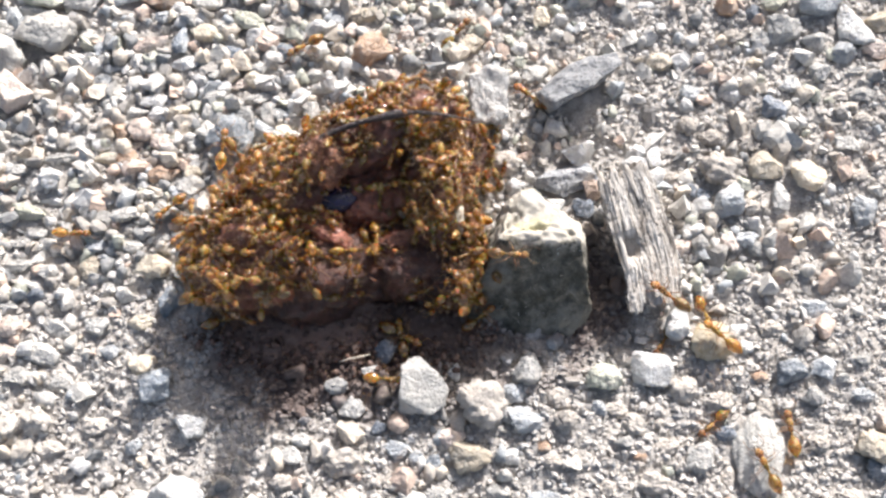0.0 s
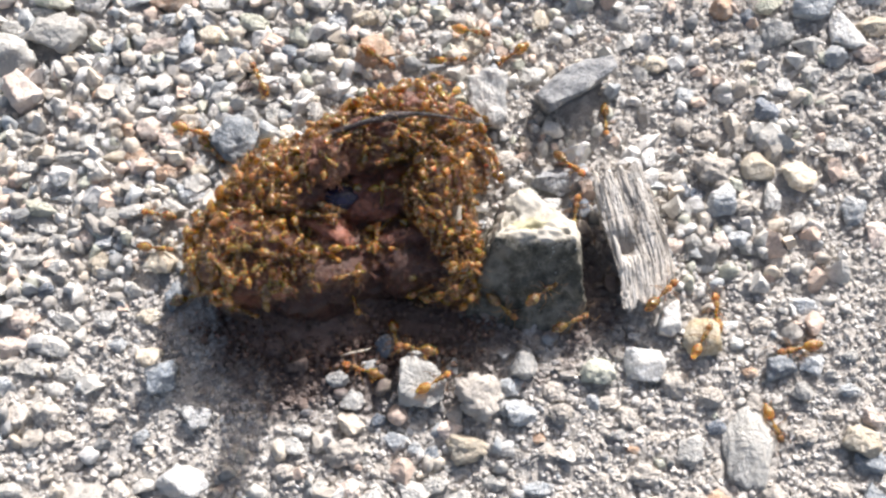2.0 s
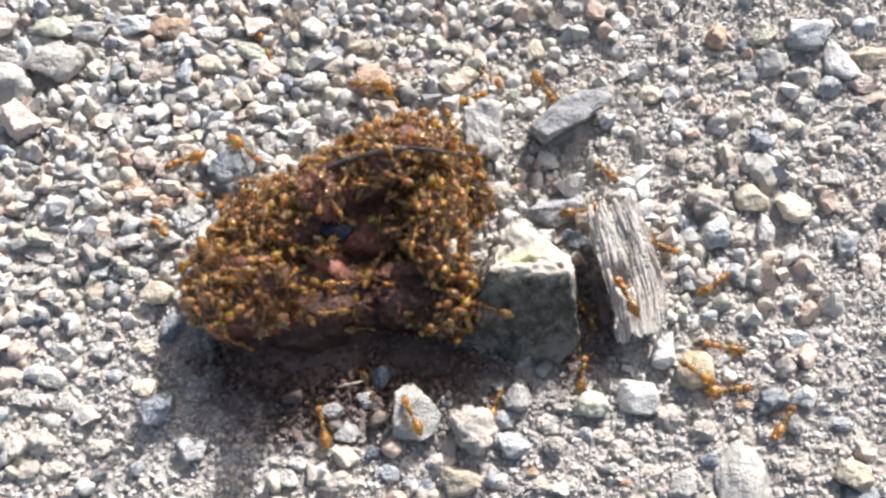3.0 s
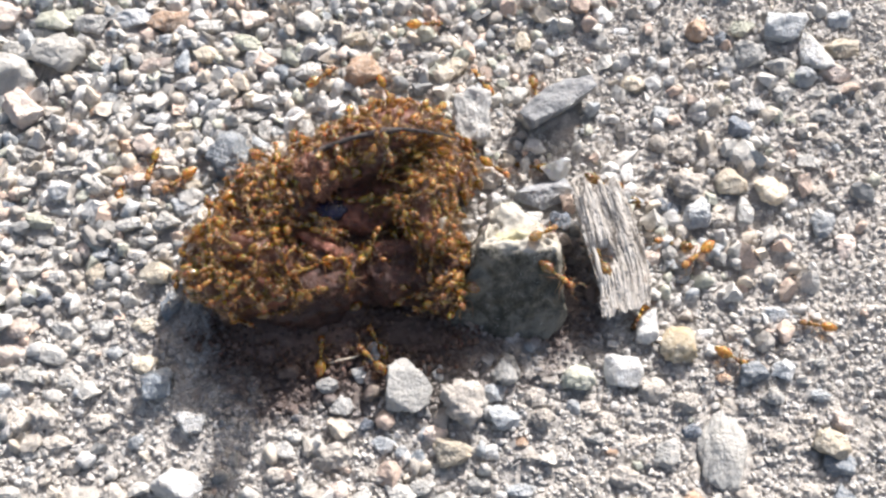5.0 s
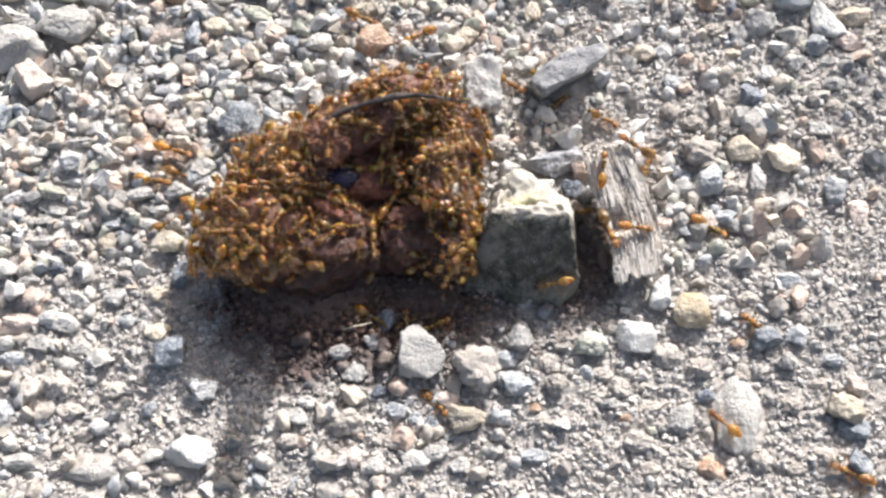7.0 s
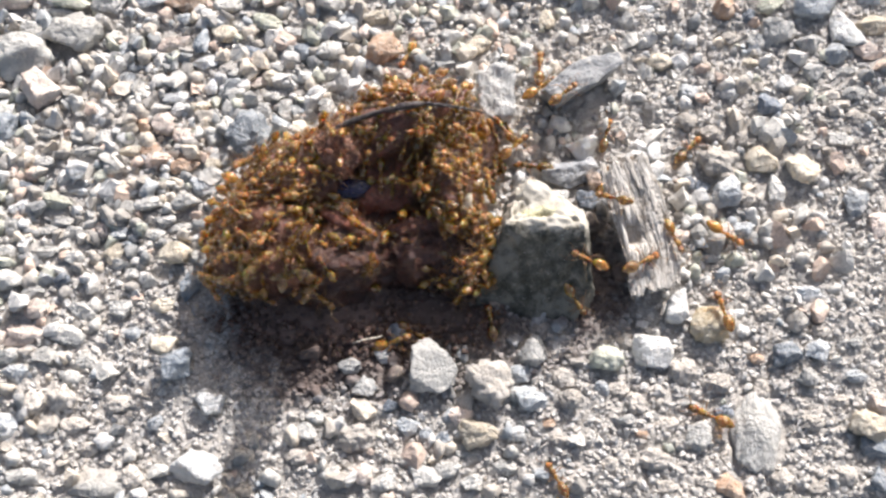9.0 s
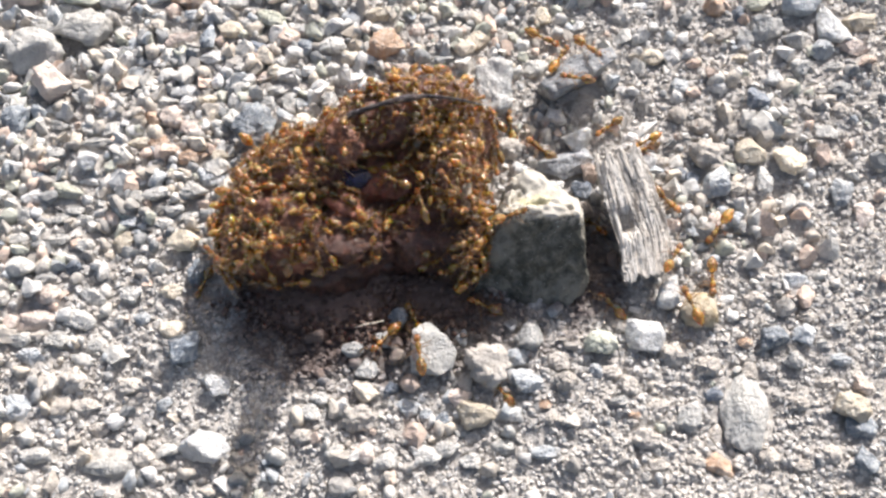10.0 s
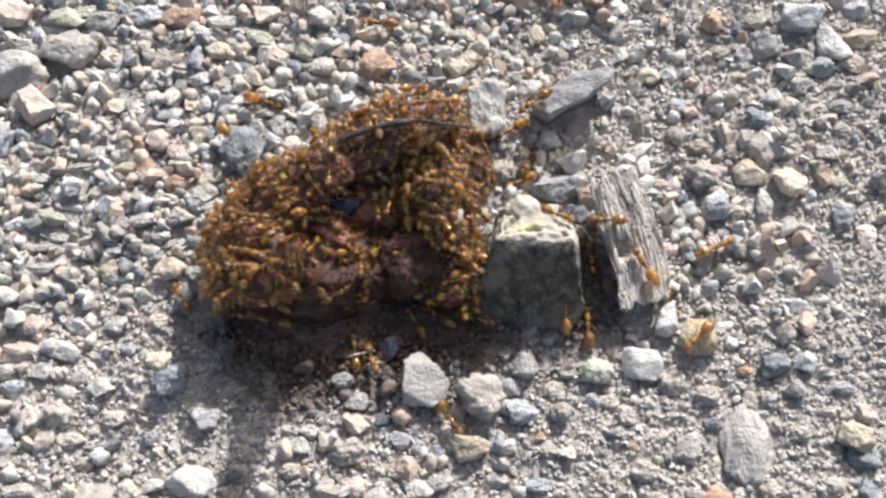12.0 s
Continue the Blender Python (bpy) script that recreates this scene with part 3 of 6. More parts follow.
stone(16.41, -13.57, 3.57, 3.01, 2.07, 30, "green", "mid-sized greenish-tan stone on sandy soil", angular=.75, sink=.1)
stone(18.78, -11.34, 2.44, 1.82, 1.25, 0, "earth", "mid-sized rounded rough soil-coated stone on sandy soil", angular=.9, rough=.30, sink=.36)
stone(23.95, -14.45, 2.98, 2.88, 1.98, 0, "earth", "mid-sized rounded rough soil-coated stone on sandy soil", angular=.9, rough=.30)
stone(34.42, -12.96, 3.35, 2.90, 1.99, 0, "slate", "mid-sized speckled slate-blue stone on sandy soil")
stone(37.49, -12.57, 2.66, 2.42, 1.66, 0, "blue", "mid-sized blue-grey stone on sandy soil")
stone(36.14, -15.29, 2.40, 2.03, 1.40, 0, "grey", "mid-sized grey speckled stone on sandy soil")
stone(30.57, -20.55, 4.82, 8.38, 2.65, 0, "light", "large smooth pale grey stone on sandy soil", angular=.8, rough=.15, sink=.3)
stone(25.00, -20.96, 2.68, 3.19, 1.93, 0, "grey", "mid-sized grey speckled stone on sandy soil")
stone(41.20, -20.25, 3.70, 3.52, 2.42, 0, "cream", "mid-sized cream-coloured stone on sandy soil", sink=.1)
stone(43.00, -17.80, 2.38, 2.13, 1.47, 0, "pink", "mid-sized pinkish stone on sandy soil")
stone(42.07, -22.07, 3.45, 2.62, 1.80, 0, "slate", "mid-sized speckled slate-blue stone on sandy soil")
stone(41.86, -25.38, 2.85, 2.99, 2.06, 0, "slate", "mid-sized speckled slate-blue stone on sandy soil")
stone(27.55, -25.68, 3.95, 2.18, 1.50, -25, "orange", "mid-sized orange-brown stone on sandy soil")
stone(27.66, -22.59, 1.44, 2.14, 1.04, 0, "earth", "small rounded rough soil-coated stone on sandy soil", angular=.9, rough=.30, sink=.36)
stone(32.54, -25.14, 2.31, 2.30, 1.58, 0, "earth", "mid-sized rounded rough soil-coated stone on sandy soil", angular=.9, rough=.30, sink=.36)
stone(19.50, -20.89, 1.45, 1.05, 0.72, 0, "orange", "small orange-brown stone on sandy soil")
stone(17.92, -19.59, 1.80, 1.18, 0.81, 0, "grey", "small grey speckled stone on sandy soil")
stone(31.30, -13.35, 1.73, 1.21, 0.83, 0, "orange", "small orange-brown stone on sandy soil")
stone(41.04, -15.14, 2.40, 1.50, 1.03, 0, "blue", "mid-sized blue-grey stone on sandy soil")
stone(17.56, -16.45, 2.39, 1.67, 1.15, 0, "earth", "mid-sized rounded rough soil-coated stone on sandy soil", angular=.9, rough=.30, sink=.36)
stone(19.14, -17.86, 2.38, 2.25, 1.55, 0, "earth", "mid-sized rounded rough soil-coated stone on sandy soil", angular=.9, rough=.30)
stone(15.87, -16.32, 1.48, 1.55, 1.07, 0, "blue", "small blue-grey stone on sandy soil")
stone(30.50, -10.33, 1.52, 1.34, 0.92, 0, "white", "small white quartz stone on sandy soil")
stone(13.92, 7.34, 6.73, 3.72, 1.92, 5, "ash", "large ash-grey speckled flat stone on sandy soil", angular=.7, sink=.0)
stone(15.5, 10.0, 3.7, 2.8, 2.9, 20, "white", "bright white angular quartz stone beside the flat grey stone", angular=.64, rough=.10, sink=.0)
stone(7.46, 9.30, 4.39, 2.89, 1.99, 0, "earth", "large rounded rough soil-coated stone on sandy soil", angular=.9, rough=.30)
stone(5.24, 7.57, 2.74, 2.61, 1.80, 0, "light", "mid-sized pale grey stone on sandy soil")
stone(12.22, 3.91, 3.08, 2.58, 1.77, 0, "grey", "mid-sized grey speckled stone on sandy soil")
stone(15.62, 4.46, 2.47, 2.58, 1.78, 0, "dark", "mid-sized dark slate-grey stone on sandy soil")
stone(-43.86, 28.52, 3.35, 1.69, 1.16, 0, "light", "mid-sized pale grey stone on sandy soil")
stone(-47.20, 26.54, 3.33, 2.09, 1.44, 0, "light", "mid-sized pale grey stone on sandy soil")
stone(-37.78, 25.54, 2.13, 1.81, 1.24, 0, "light", "small pale grey stone on sandy soil")
stone(-35.87, 23.54, 2.38, 2.07, 1.43, 0, "blue", "mid-sized blue-grey stone on sandy soil")
stone(-34.63, 21.13, 1.96, 1.37, 0.94, 0, "blue", "small blue-grey stone on sandy soil")
stone(-35.31, 19.75, 3.26, 1.36, 0.94, 0, "blue", "mid-sized blue-grey stone on sandy soil")
stone(-29.36, 27.38, 2.00, 1.75, 1.20, 0, "blue", "small blue-grey stone on sandy soil")
stone(-34.42, 16.73, 1.93, 1.35, 0.93, 0, "light", "small pale grey stone on sandy soil")
stone(-29.28, 16.84, 3.22, 1.69, 1.16, 0, "white", "mid-sized white quartz stone on sandy soil")
stone(-31.04, 15.41, 2.57, 1.88, 1.29, 0, "light", "mid-sized pale grey stone on sandy soil")
stone(-49.15, 16.36, 2.70, 1.35, 0.93, 0, "white", "mid-sized white quartz stone on sandy soil")
stone(-46.44, 15.77, 2.57, 2.02, 1.39, 0, "light", "mid-sized pale grey stone on sandy soil")
stone(-43.08, 12.50, 2.92, 1.66, 1.14, 0, "light", "mid-sized pale grey stone on sandy soil")
stone(-39.50, 11.84, 1.90, 1.72, 1.19, 0, "light", "small pale grey stone on sandy soil")
stone(-36.83, 11.82, 3.17, 1.99, 1.37, 0, "light", "mid-sized pale grey stone on sandy soil")
stone(-33.63, 10.16, 3.15, 1.32, 0.91, 0, "cream", "mid-sized cream-coloured stone on sandy soil")
stone(-28.00, 11.83, 2.91, 1.86, 1.28, 0, "pink", "mid-sized pinkish stone on sandy soil")
stone(-24.65, 11.82, 1.90, 1.99, 1.37, 0, "light", "small pale grey stone on sandy soil")
stone(-38.33, 10.09, 3.78, 1.32, 0.91, 0, "light", "mid-sized pale grey stone on sandy soil")
stone(-18.39, 17.45, 2.97, 1.62, 1.12, 0, "light", "mid-sized pale grey stone on sandy soil")
stone(-20.18, 15.56, 2.89, 1.88, 1.29, 0, "grey", "mid-sized grey speckled stone on sandy soil")
stone(-17.30, 15.54, 1.92, 2.74, 1.39, 0, "grey", "mid-sized grey speckled stone on sandy soil")
stone(-18.62, 21.21, 1.96, 2.05, 1.41, 0, "light", "small pale grey stone on sandy soil")
stone(-21.35, 22.77, 2.63, 1.93, 1.33, 0, "dark", "mid-sized dark slate-grey stone on sandy soil")
stone(-22.92, 25.95, 2.66, 1.67, 1.15, 0, "light", "mid-sized pale grey stone on sandy soil")
stone(-19.16, 29.84, 3.37, 2.82, 1.94, 0, "pink", "mid-sized pinkish stone on sandy soil")
stone(-24.50, 29.13, 4.03, 1.97, 1.36, 0, "light", "mid-sized pale grey stone on sandy soil")
stone(-40.82, 30.80, 2.70, 1.77, 1.22, 0, "green", "mid-sized greenish-tan stone on sandy soil")
stone(-47.16, 5.06, 1.85, 1.94, 1.33, 0, "green", "small greenish-tan stone on sandy soil")
stone(-44.54, 5.92, 1.86, 1.62, 1.12, 0, "dark", "small dark slate-grey stone on sandy soil")
stone(-44.32, 3.50, 3.07, 1.80, 1.24, 0, "white", "mid-sized white quartz stone on sandy soil")
stone(-46.86, 3.07, 2.45, 1.28, 0.88, 0, "light", "mid-sized pale grey stone on sandy soil")
stone(-42.81, 8.71, 2.63, 1.64, 1.13, 0, "light", "mid-sized pale grey stone on sandy soil")
stone(-33.04, 5.25, 1.55, 1.29, 0.89, 0, "white", "small white quartz stone on sandy soil")
stone(-30.96, 5.94, 1.61, 1.30, 0.89, 0, "white", "small white quartz stone on sandy soil")
stone(-33.10, 3.43, 2.46, 1.80, 1.24, 0, "light", "mid-sized pale grey stone on sandy soil")
stone(-30.87, 3.70, 3.07, 1.80, 1.24, 0, "light", "mid-sized pale grey stone on sandy soil")
stone(-36.97, 2.50, 1.84, 1.60, 1.10, 0, "grey", "small grey speckled stone on sandy soil")
stone(-38.55, 0.76, 2.19, 1.59, 1.09, 0, "light", "small pale grey stone on sandy soil")
stone(-35.90, 3.54, 1.84, 1.29, 0.88, 0, "blue", "small blue-grey stone on sandy soil")
stone(-28.96, 1.83, 2.44, 1.53, 1.06, 0, "light", "mid-sized pale grey stone on sandy soil")
stone(-30.02, 0.37, 2.43, 1.53, 1.05, 0, "light", "mid-sized pale grey stone on sandy soil")
stone(-27.08, 1.18, 2.44, 1.27, 0.88, 0, "light", "mid-sized pale grey stone on sandy soil")
stone(-41.22, -1.61, 3.01, 1.51, 1.04, 0, "light", "mid-sized pale grey stone on sandy soil")
stone(-45.43, -1.61, 2.53, 1.51, 1.04, 0, "light", "mid-sized pale grey stone on sandy soil")
stone(-38.11, -2.28, 2.41, 1.76, 1.21, 0, "light", "mid-sized pale grey stone on sandy soil")
stone(-31.90, -4.08, 1.79, 1.50, 1.03, 0, "light", "small pale grey stone on sandy soil")
stone(-38.92, -4.87, 1.79, 1.87, 1.29, 0, "dark", "small dark slate-grey stone on sandy soil")
stone(-41.69, -6.14, 2.37, 1.86, 1.28, 0, "grey", "mid-sized grey speckled stone on sandy soil")
stone(-36.54, -8.05, 3.06, 2.34, 1.61, 0, "light", "mid-sized pale grey stone on sandy soil")
stone(-32.45, -8.04, 2.59, 2.09, 1.44, 0, "light", "mid-sized pale grey stone on sandy soil")
stone(-37.43, -10.77, 3.61, 2.44, 1.68, 0, "light", "mid-sized pale grey stone on sandy soil")
stone(-39.44, -12.93, 2.89, 2.05, 1.41, 0, "light", "mid-sized pale grey stone on sandy soil")
stone(-31.12, -10.49, 2.10, 1.83, 1.26, 0, "blue", "small blue-grey stone on sandy soil")
stone(-35.35, -13.50, 2.30, 1.69, 1.16, 0, "light", "mid-sized pale grey stone on sandy soil")
stone(-43.49, -12.91, 3.00, 1.81, 1.25, 0, "light", "mid-sized pale grey stone on sandy soil")
stone(-44.49, -11.10, 1.74, 1.83, 1.26, 0, "pink", "small pinkish stone on sandy soil")
stone(-39.82, -17.66, 2.38, 2.75, 1.71, 0, "earth", "mid-sized rounded rough soil-coated stone on sandy soil", angular=.9, rough=.30)
stone(-35.58, -19.91, 3.37, 1.76, 1.21, 0, "earth", "mid-sized rounded rough soil-coated stone on sandy soil", angular=.9, rough=.30)
stone(-38.22, -21.04, 2.24, 1.52, 1.05, 0, "light", "mid-sized pale grey stone on sandy soil")
stone(-39.81, -24.92, 3.41, 1.73, 1.19, 0, "light", "mid-sized pale grey stone on sandy soil")
stone(-29.35, -24.84, 2.75, 2.53, 1.74, 0, "earth", "mid-sized rounded rough soil-coated stone on sandy soil", angular=.9, rough=.30)
stone(-27.53, -25.79, 2.19, 1.72, 1.18, 0, "earth", "small rounded rough soil-coated stone on sandy soil", angular=.9, rough=.30)
stone(-34.15, -22.16, 2.34, 1.75, 1.20, 0, "earth", "mid-sized rounded rough soil-coated stone on sandy soil", angular=.9, rough=.30)
stone(-12.10, -19.32, 2.03, 1.41, 0.97, 0, "light", "small pale grey stone on sandy soil")
stone(-13.57, -23.15, 2.33, 1.62, 1.12, 0, "earth", "mid-sized rounded rough soil-coated stone on sandy soil", angular=.9, rough=.30)
stone(-10.18, -24.80, 2.31, 1.73, 1.19, 0, "light", "mid-sized pale grey stone on sandy soil")
stone(-5.23, -25.47, 2.74, 2.07, 1.42, 0, "light", "mid-sized pale grey stone on sandy soil")
stone(-7.43, -24.82, 2.31, 2.30, 1.59, 0, "pink", "mid-sized pinkish stone on sandy soil")
stone(-3.62, -23.16, 2.33, 1.74, 1.20, 0, "earth", "mid-sized rounded rough soil-coated stone on sandy soil", angular=.9, rough=.30)
stone(0.80, -24.36, 2.76, 1.62, 1.11, 0, "light", "mid-sized pale grey stone on sandy soil")
stone(2.98, -25.45, 2.31, 1.61, 1.11, 0, "light", "mid-sized pale grey stone on sandy soil")
stone(11.38, -21.47, 2.34, 1.40, 0.96, 0, "earth", "mid-sized rounded rough soil-coated stone on sandy soil", angular=.9, rough=.30, sink=.36)
stone(12.67, -17.62, 2.38, 2.02, 1.39, 0, "earth", "mid-sized rounded rough soil-coated stone on sandy soil", angular=.9, rough=.30)
stone(12.21, -15.31, 2.40, 2.27, 1.56, 0, "earth", "mid-sized rounded rough soil-coated stone on sandy soil", angular=.9, rough=.30)
stone(-4.83, -18.06, 1.70, 1.42, 0.98, 0, "dark", "small dark slate-grey stone on sandy soil")
stone(-5.50, -12.91, 2.31, 1.81, 1.25, 0, "grey", "mid-sized grey speckled stone on sandy soil")
stone(-8.91, -14.10, 2.41, 1.80, 1.24, 0, "grey", "mid-sized grey speckled stone on sandy soil")
stone(32.87, -0.19, 2.54, 1.90, 1.31, 0, "grey", "mid-sized grey speckled stone on sandy soil")
stone(24.43, 5.23, 1.85, 1.55, 1.07, 0, "earth", "small rounded rough soil-coated stone on sandy soil", angular=.9, rough=.30, sink=.36)
stone(24.86, 7.87, 2.50, 1.57, 1.08, 0, "earth", "mid-sized rounded rough soil-coated stone on sandy soil", angular=.9, rough=.30, sink=.36)
stone(36.06, 15.69, 2.70, 2.69, 1.85, 0, "dark", "mid-sized dark slate-grey stone on sandy soil")
stone(33.04, 11.40, 2.65, 1.85, 1.27, 0, "earth", "mid-sized rounded rough soil-coated stone on sandy soil", angular=.9, rough=.30)
stone(38.70, 11.40, 2.65, 1.85, 1.27, 0, "earth", "mid-sized rounded rough soil-coated stone on sandy soil", angular=.9, rough=.30)
stone(29.34, 12.25, 2.66, 1.99, 1.37, 0, "earth", "mid-sized rounded rough soil-coated stone on sandy soil", angular=.9, rough=.30)
stone(26.94, 13.68, 2.29, 2.27, 1.56, 0, "earth", "mid-sized rounded rough soil-coated stone on sandy soil", angular=.9, rough=.30)
stone(35.67, 28.13, 2.01, 2.10, 1.45, 0, "dark", "small dark slate-grey stone on sandy soil")
stone(33.33, 25.12, 2.65, 1.94, 1.34, 0, "earth", "mid-sized rounded rough soil-coated stone on sandy soil", angular=.9, rough=.30, sink=.36)
stone(35.90, 24.61, 2.12, 2.82, 1.52, 0, "grey", "mid-sized grey speckled stone on sandy soil")
stone(41.73, 24.09, 3.30, 2.63, 1.81, 0, "grey", "mid-sized grey speckled stone on sandy soil")
stone(42.20, 13.71, 2.68, 1.87, 1.28, 0, "earth", "mid-sized rounded rough soil-coated stone on sandy soil", angular=.9, rough=.30, sink=.36)
stone(45.49, 14.45, 2.68, 1.87, 1.29, 0, "earth", "mid-sized rounded rough soil-coated stone on sandy soil", angular=.9, rough=.30, sink=.36)
stone(43.76, 11.54, 3.16, 1.85, 1.27, 0, "light", "mid-sized pale grey stone on sandy soil")
stone(35.72, -1.50, 2.53, 1.77, 1.22, 0, "earth", "mid-sized rounded rough soil-coated stone on sandy soil", angular=.9, rough=.30)
stone(33.03, -8.50, 2.47, 1.72, 1.18, 0, "earth", "mid-sized rounded rough soil-coated stone on sandy soil", angular=.9, rough=.30, sink=.36)
stone(38.05, -10.34, 2.45, 1.46, 1.01, 0, "earth", "mid-sized rounded rough soil-coated stone on sandy soil", angular=.9, rough=.30, sink=.36)
stone(41.32, -11.67, 1.74, 1.46, 1.00, 0, "grey", "small grey speckled stone on sandy soil")
stone(39.26, -17.48, 2.38, 1.42, 0.98, 0, "earth", "mid-sized rounded rough soil-coated stone on sandy soil", angular=.9, rough=.30, sink=.36)
stone(36.08, -19.78, 2.36, 1.65, 1.13, 0, "earth", "mid-sized rounded rough soil-coated stone on sandy soil", angular=.9, rough=.30, sink=.36)
stone(22.09, -19.78, 2.36, 1.65, 1.13, 0, "earth", "mid-sized rounded rough soil-coated stone on sandy soil", angular=.9, rough=.30, sink=.36)
stone(20.66, -23.28, 3.32, 2.20, 1.52, 0, "earth", "mid-sized rounded rough soil-coated stone on sandy soil", angular=.9, rough=.30)
stone(16.23, -23.70, 2.32, 1.62, 1.11, 0, "earth", "mid-sized rounded rough soil-coated stone on sandy soil", angular=.9, rough=.30, sink=.36)
stone(21.56, -25.87, 2.30, 1.38, 0.95, 0, "earth", "mid-sized rounded rough soil-coated stone on sandy soil", angular=.9, rough=.30, sink=.36)
stone(25.43, -25.34, 2.31, 1.61, 1.11, 0, "earth", "mid-sized rounded rough soil-coated stone on sandy soil", angular=.9, rough=.30, sink=.36)
stone(35.75, -25.87, 2.30, 1.61, 1.10, 0, "earth", "mid-sized rounded rough soil-coated stone on sandy soil", angular=.9, rough=.30, sink=.36)
stone(38.61, -24.81, 2.31, 2.19, 1.51, 0, "earth", "mid-sized rounded rough soil-coated stone on sandy soil", angular=.9, rough=.30, sink=.36)
stone(31.43, -16.47, 2.39, 2.26, 1.56, 0, "earth", "mid-sized rounded rough soil-coated stone on sandy soil", angular=.9, rough=.30, sink=.36)
stone(27.54, -15.77, 2.85, 2.27, 1.56, 0, "earth", "mid-sized rounded rough soil-coated stone on sandy soil", angular=.9, rough=.30)
stone(27.82, -18.64, 2.26, 1.53, 1.06, 0, "dark", "mid-sized dark slate-grey stone on sandy soil")
LOOSE = [o for o in scene.objects if o.name.startswith("stone")]


# ---- the rock beside the food scrap ----
def hull_rock(points, cuts, rough, seed):
    """A broken rock: the hull of its corners (mm), cut fine, then weathered."""
    bm = bmesh.new()
    for p in points:
        bm.verts.new(Vector(p) * MM)
    bmesh.ops.convex_hull(bm, input=bm.verts)
    loose = [v for v in bm.verts if not v.link_faces]
    bmesh.ops.delete(bm, geom=loose, context="VERTS")
    bmesh.ops.triangulate(bm, faces=bm.faces)
    for _ in range(cuts):
        bmesh.ops.subdivide_edges(bm, edges=bm.edges, cuts=1, use_grid_fill=True)
        bmesh.ops.triangulate(bm, faces=bm.faces)
    for _ in range(3):
        bmesh.ops.smooth_vert(bm, verts=bm.verts, factor=0.35, use_axis_x=True, use_axis_y=True, use_axis_z=True)
    bm.normal_update()
    off = Vector((seed, seed * 0.7, seed * 1.3))
    moves = []
    for v in bm.verts:
        q = v.co / MM
        d = rough * (0.45 * noise.noise(q * 0.35 + off) - 0.55 * abs(noise.noise(q * 0.55 + off)) + 0.34 * noise.noise(q * 0.9 + off) + 0.16 * noise.noise(q * 2.4 + off) + 0.06 * noise.noise(q * 6 + off))
        moves.append(d * MM)
    for v, d in zip(bm.verts, moves):
        v.co += v.normal * d
    return bm


def rock_material():
    """Grey-green stone with a pale crust, tan veins and sparkling mica."""
    m, n, l, b = shader("grey_green_rock")
    tc = n.new("ShaderNodeTexCoord").outputs["Object"]
    big = noise_tex(n, l, tc, 260, 5, 0.6)
    mid = noise_tex(n, l, tc, 800, 5, 0.7)
    small = noise_tex(n, l, tc, 3800, 2, 0.7)
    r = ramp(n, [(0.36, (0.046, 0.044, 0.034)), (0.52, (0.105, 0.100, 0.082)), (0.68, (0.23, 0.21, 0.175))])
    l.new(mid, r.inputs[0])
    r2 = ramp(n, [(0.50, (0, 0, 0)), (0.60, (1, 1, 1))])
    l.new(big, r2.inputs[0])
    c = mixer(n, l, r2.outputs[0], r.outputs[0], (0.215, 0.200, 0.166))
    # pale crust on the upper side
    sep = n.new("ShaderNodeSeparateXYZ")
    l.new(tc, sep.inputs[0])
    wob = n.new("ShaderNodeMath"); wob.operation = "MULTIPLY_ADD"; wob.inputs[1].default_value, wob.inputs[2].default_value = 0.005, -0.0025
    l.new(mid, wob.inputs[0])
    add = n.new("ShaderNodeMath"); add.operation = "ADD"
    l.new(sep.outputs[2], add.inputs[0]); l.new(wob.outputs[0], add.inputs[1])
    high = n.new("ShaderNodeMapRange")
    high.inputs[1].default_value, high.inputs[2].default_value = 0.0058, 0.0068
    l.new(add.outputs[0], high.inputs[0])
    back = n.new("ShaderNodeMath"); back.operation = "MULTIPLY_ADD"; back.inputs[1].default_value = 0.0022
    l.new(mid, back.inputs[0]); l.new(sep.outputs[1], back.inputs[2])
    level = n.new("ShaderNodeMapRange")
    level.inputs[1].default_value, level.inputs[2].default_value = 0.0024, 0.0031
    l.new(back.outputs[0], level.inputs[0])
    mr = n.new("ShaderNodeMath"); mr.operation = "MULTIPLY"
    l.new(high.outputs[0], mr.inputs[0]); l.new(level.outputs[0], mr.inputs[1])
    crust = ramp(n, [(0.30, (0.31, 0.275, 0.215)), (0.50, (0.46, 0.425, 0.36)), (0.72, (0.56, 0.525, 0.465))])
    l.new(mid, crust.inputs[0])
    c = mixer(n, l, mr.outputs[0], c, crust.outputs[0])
    r4 = ramp(n, [(0.70, (0, 0, 0)), (0.75, (1, 1, 1))])
    l.new(small, r4.inputs[0])
    c = mixer(n, l, r4.outputs[0], c, (0.80, 0.80, 0.78))
    l.new(c, b.inputs["Base Color"])
    rr = n.new("ShaderNodeMapRange")
    rr.inputs[3].default_value, rr.inputs[4].default_value = 0.7, 0.12
    l.new(r4.outputs[0], rr.inputs[0])
    l.new(rr.outputs[0], b.inputs["Roughness"])
    b.inputs["Specular IOR Level"].default_value = 0.25
    bump(n, l, b, [(mid, 0.3, 0.0004), (small, 0.25, 0.00012)])
    return m


def near_line(x, y, line):
    """Distance from x, y to a broken line, all in mm."""
    best = 99.0
    for (ax, ay), (bx, by) in zip(line, line[1:]):
        dx, dy = bx - ax, by - ay
        k = max(0.0, min(1.0, ((x - ax) * dx + (y - ay) * dy) / (dx * dx + dy * dy)))
        best = min(best, math.hypot(x - ax - k * dx, y - ay - k * dy))
    return best


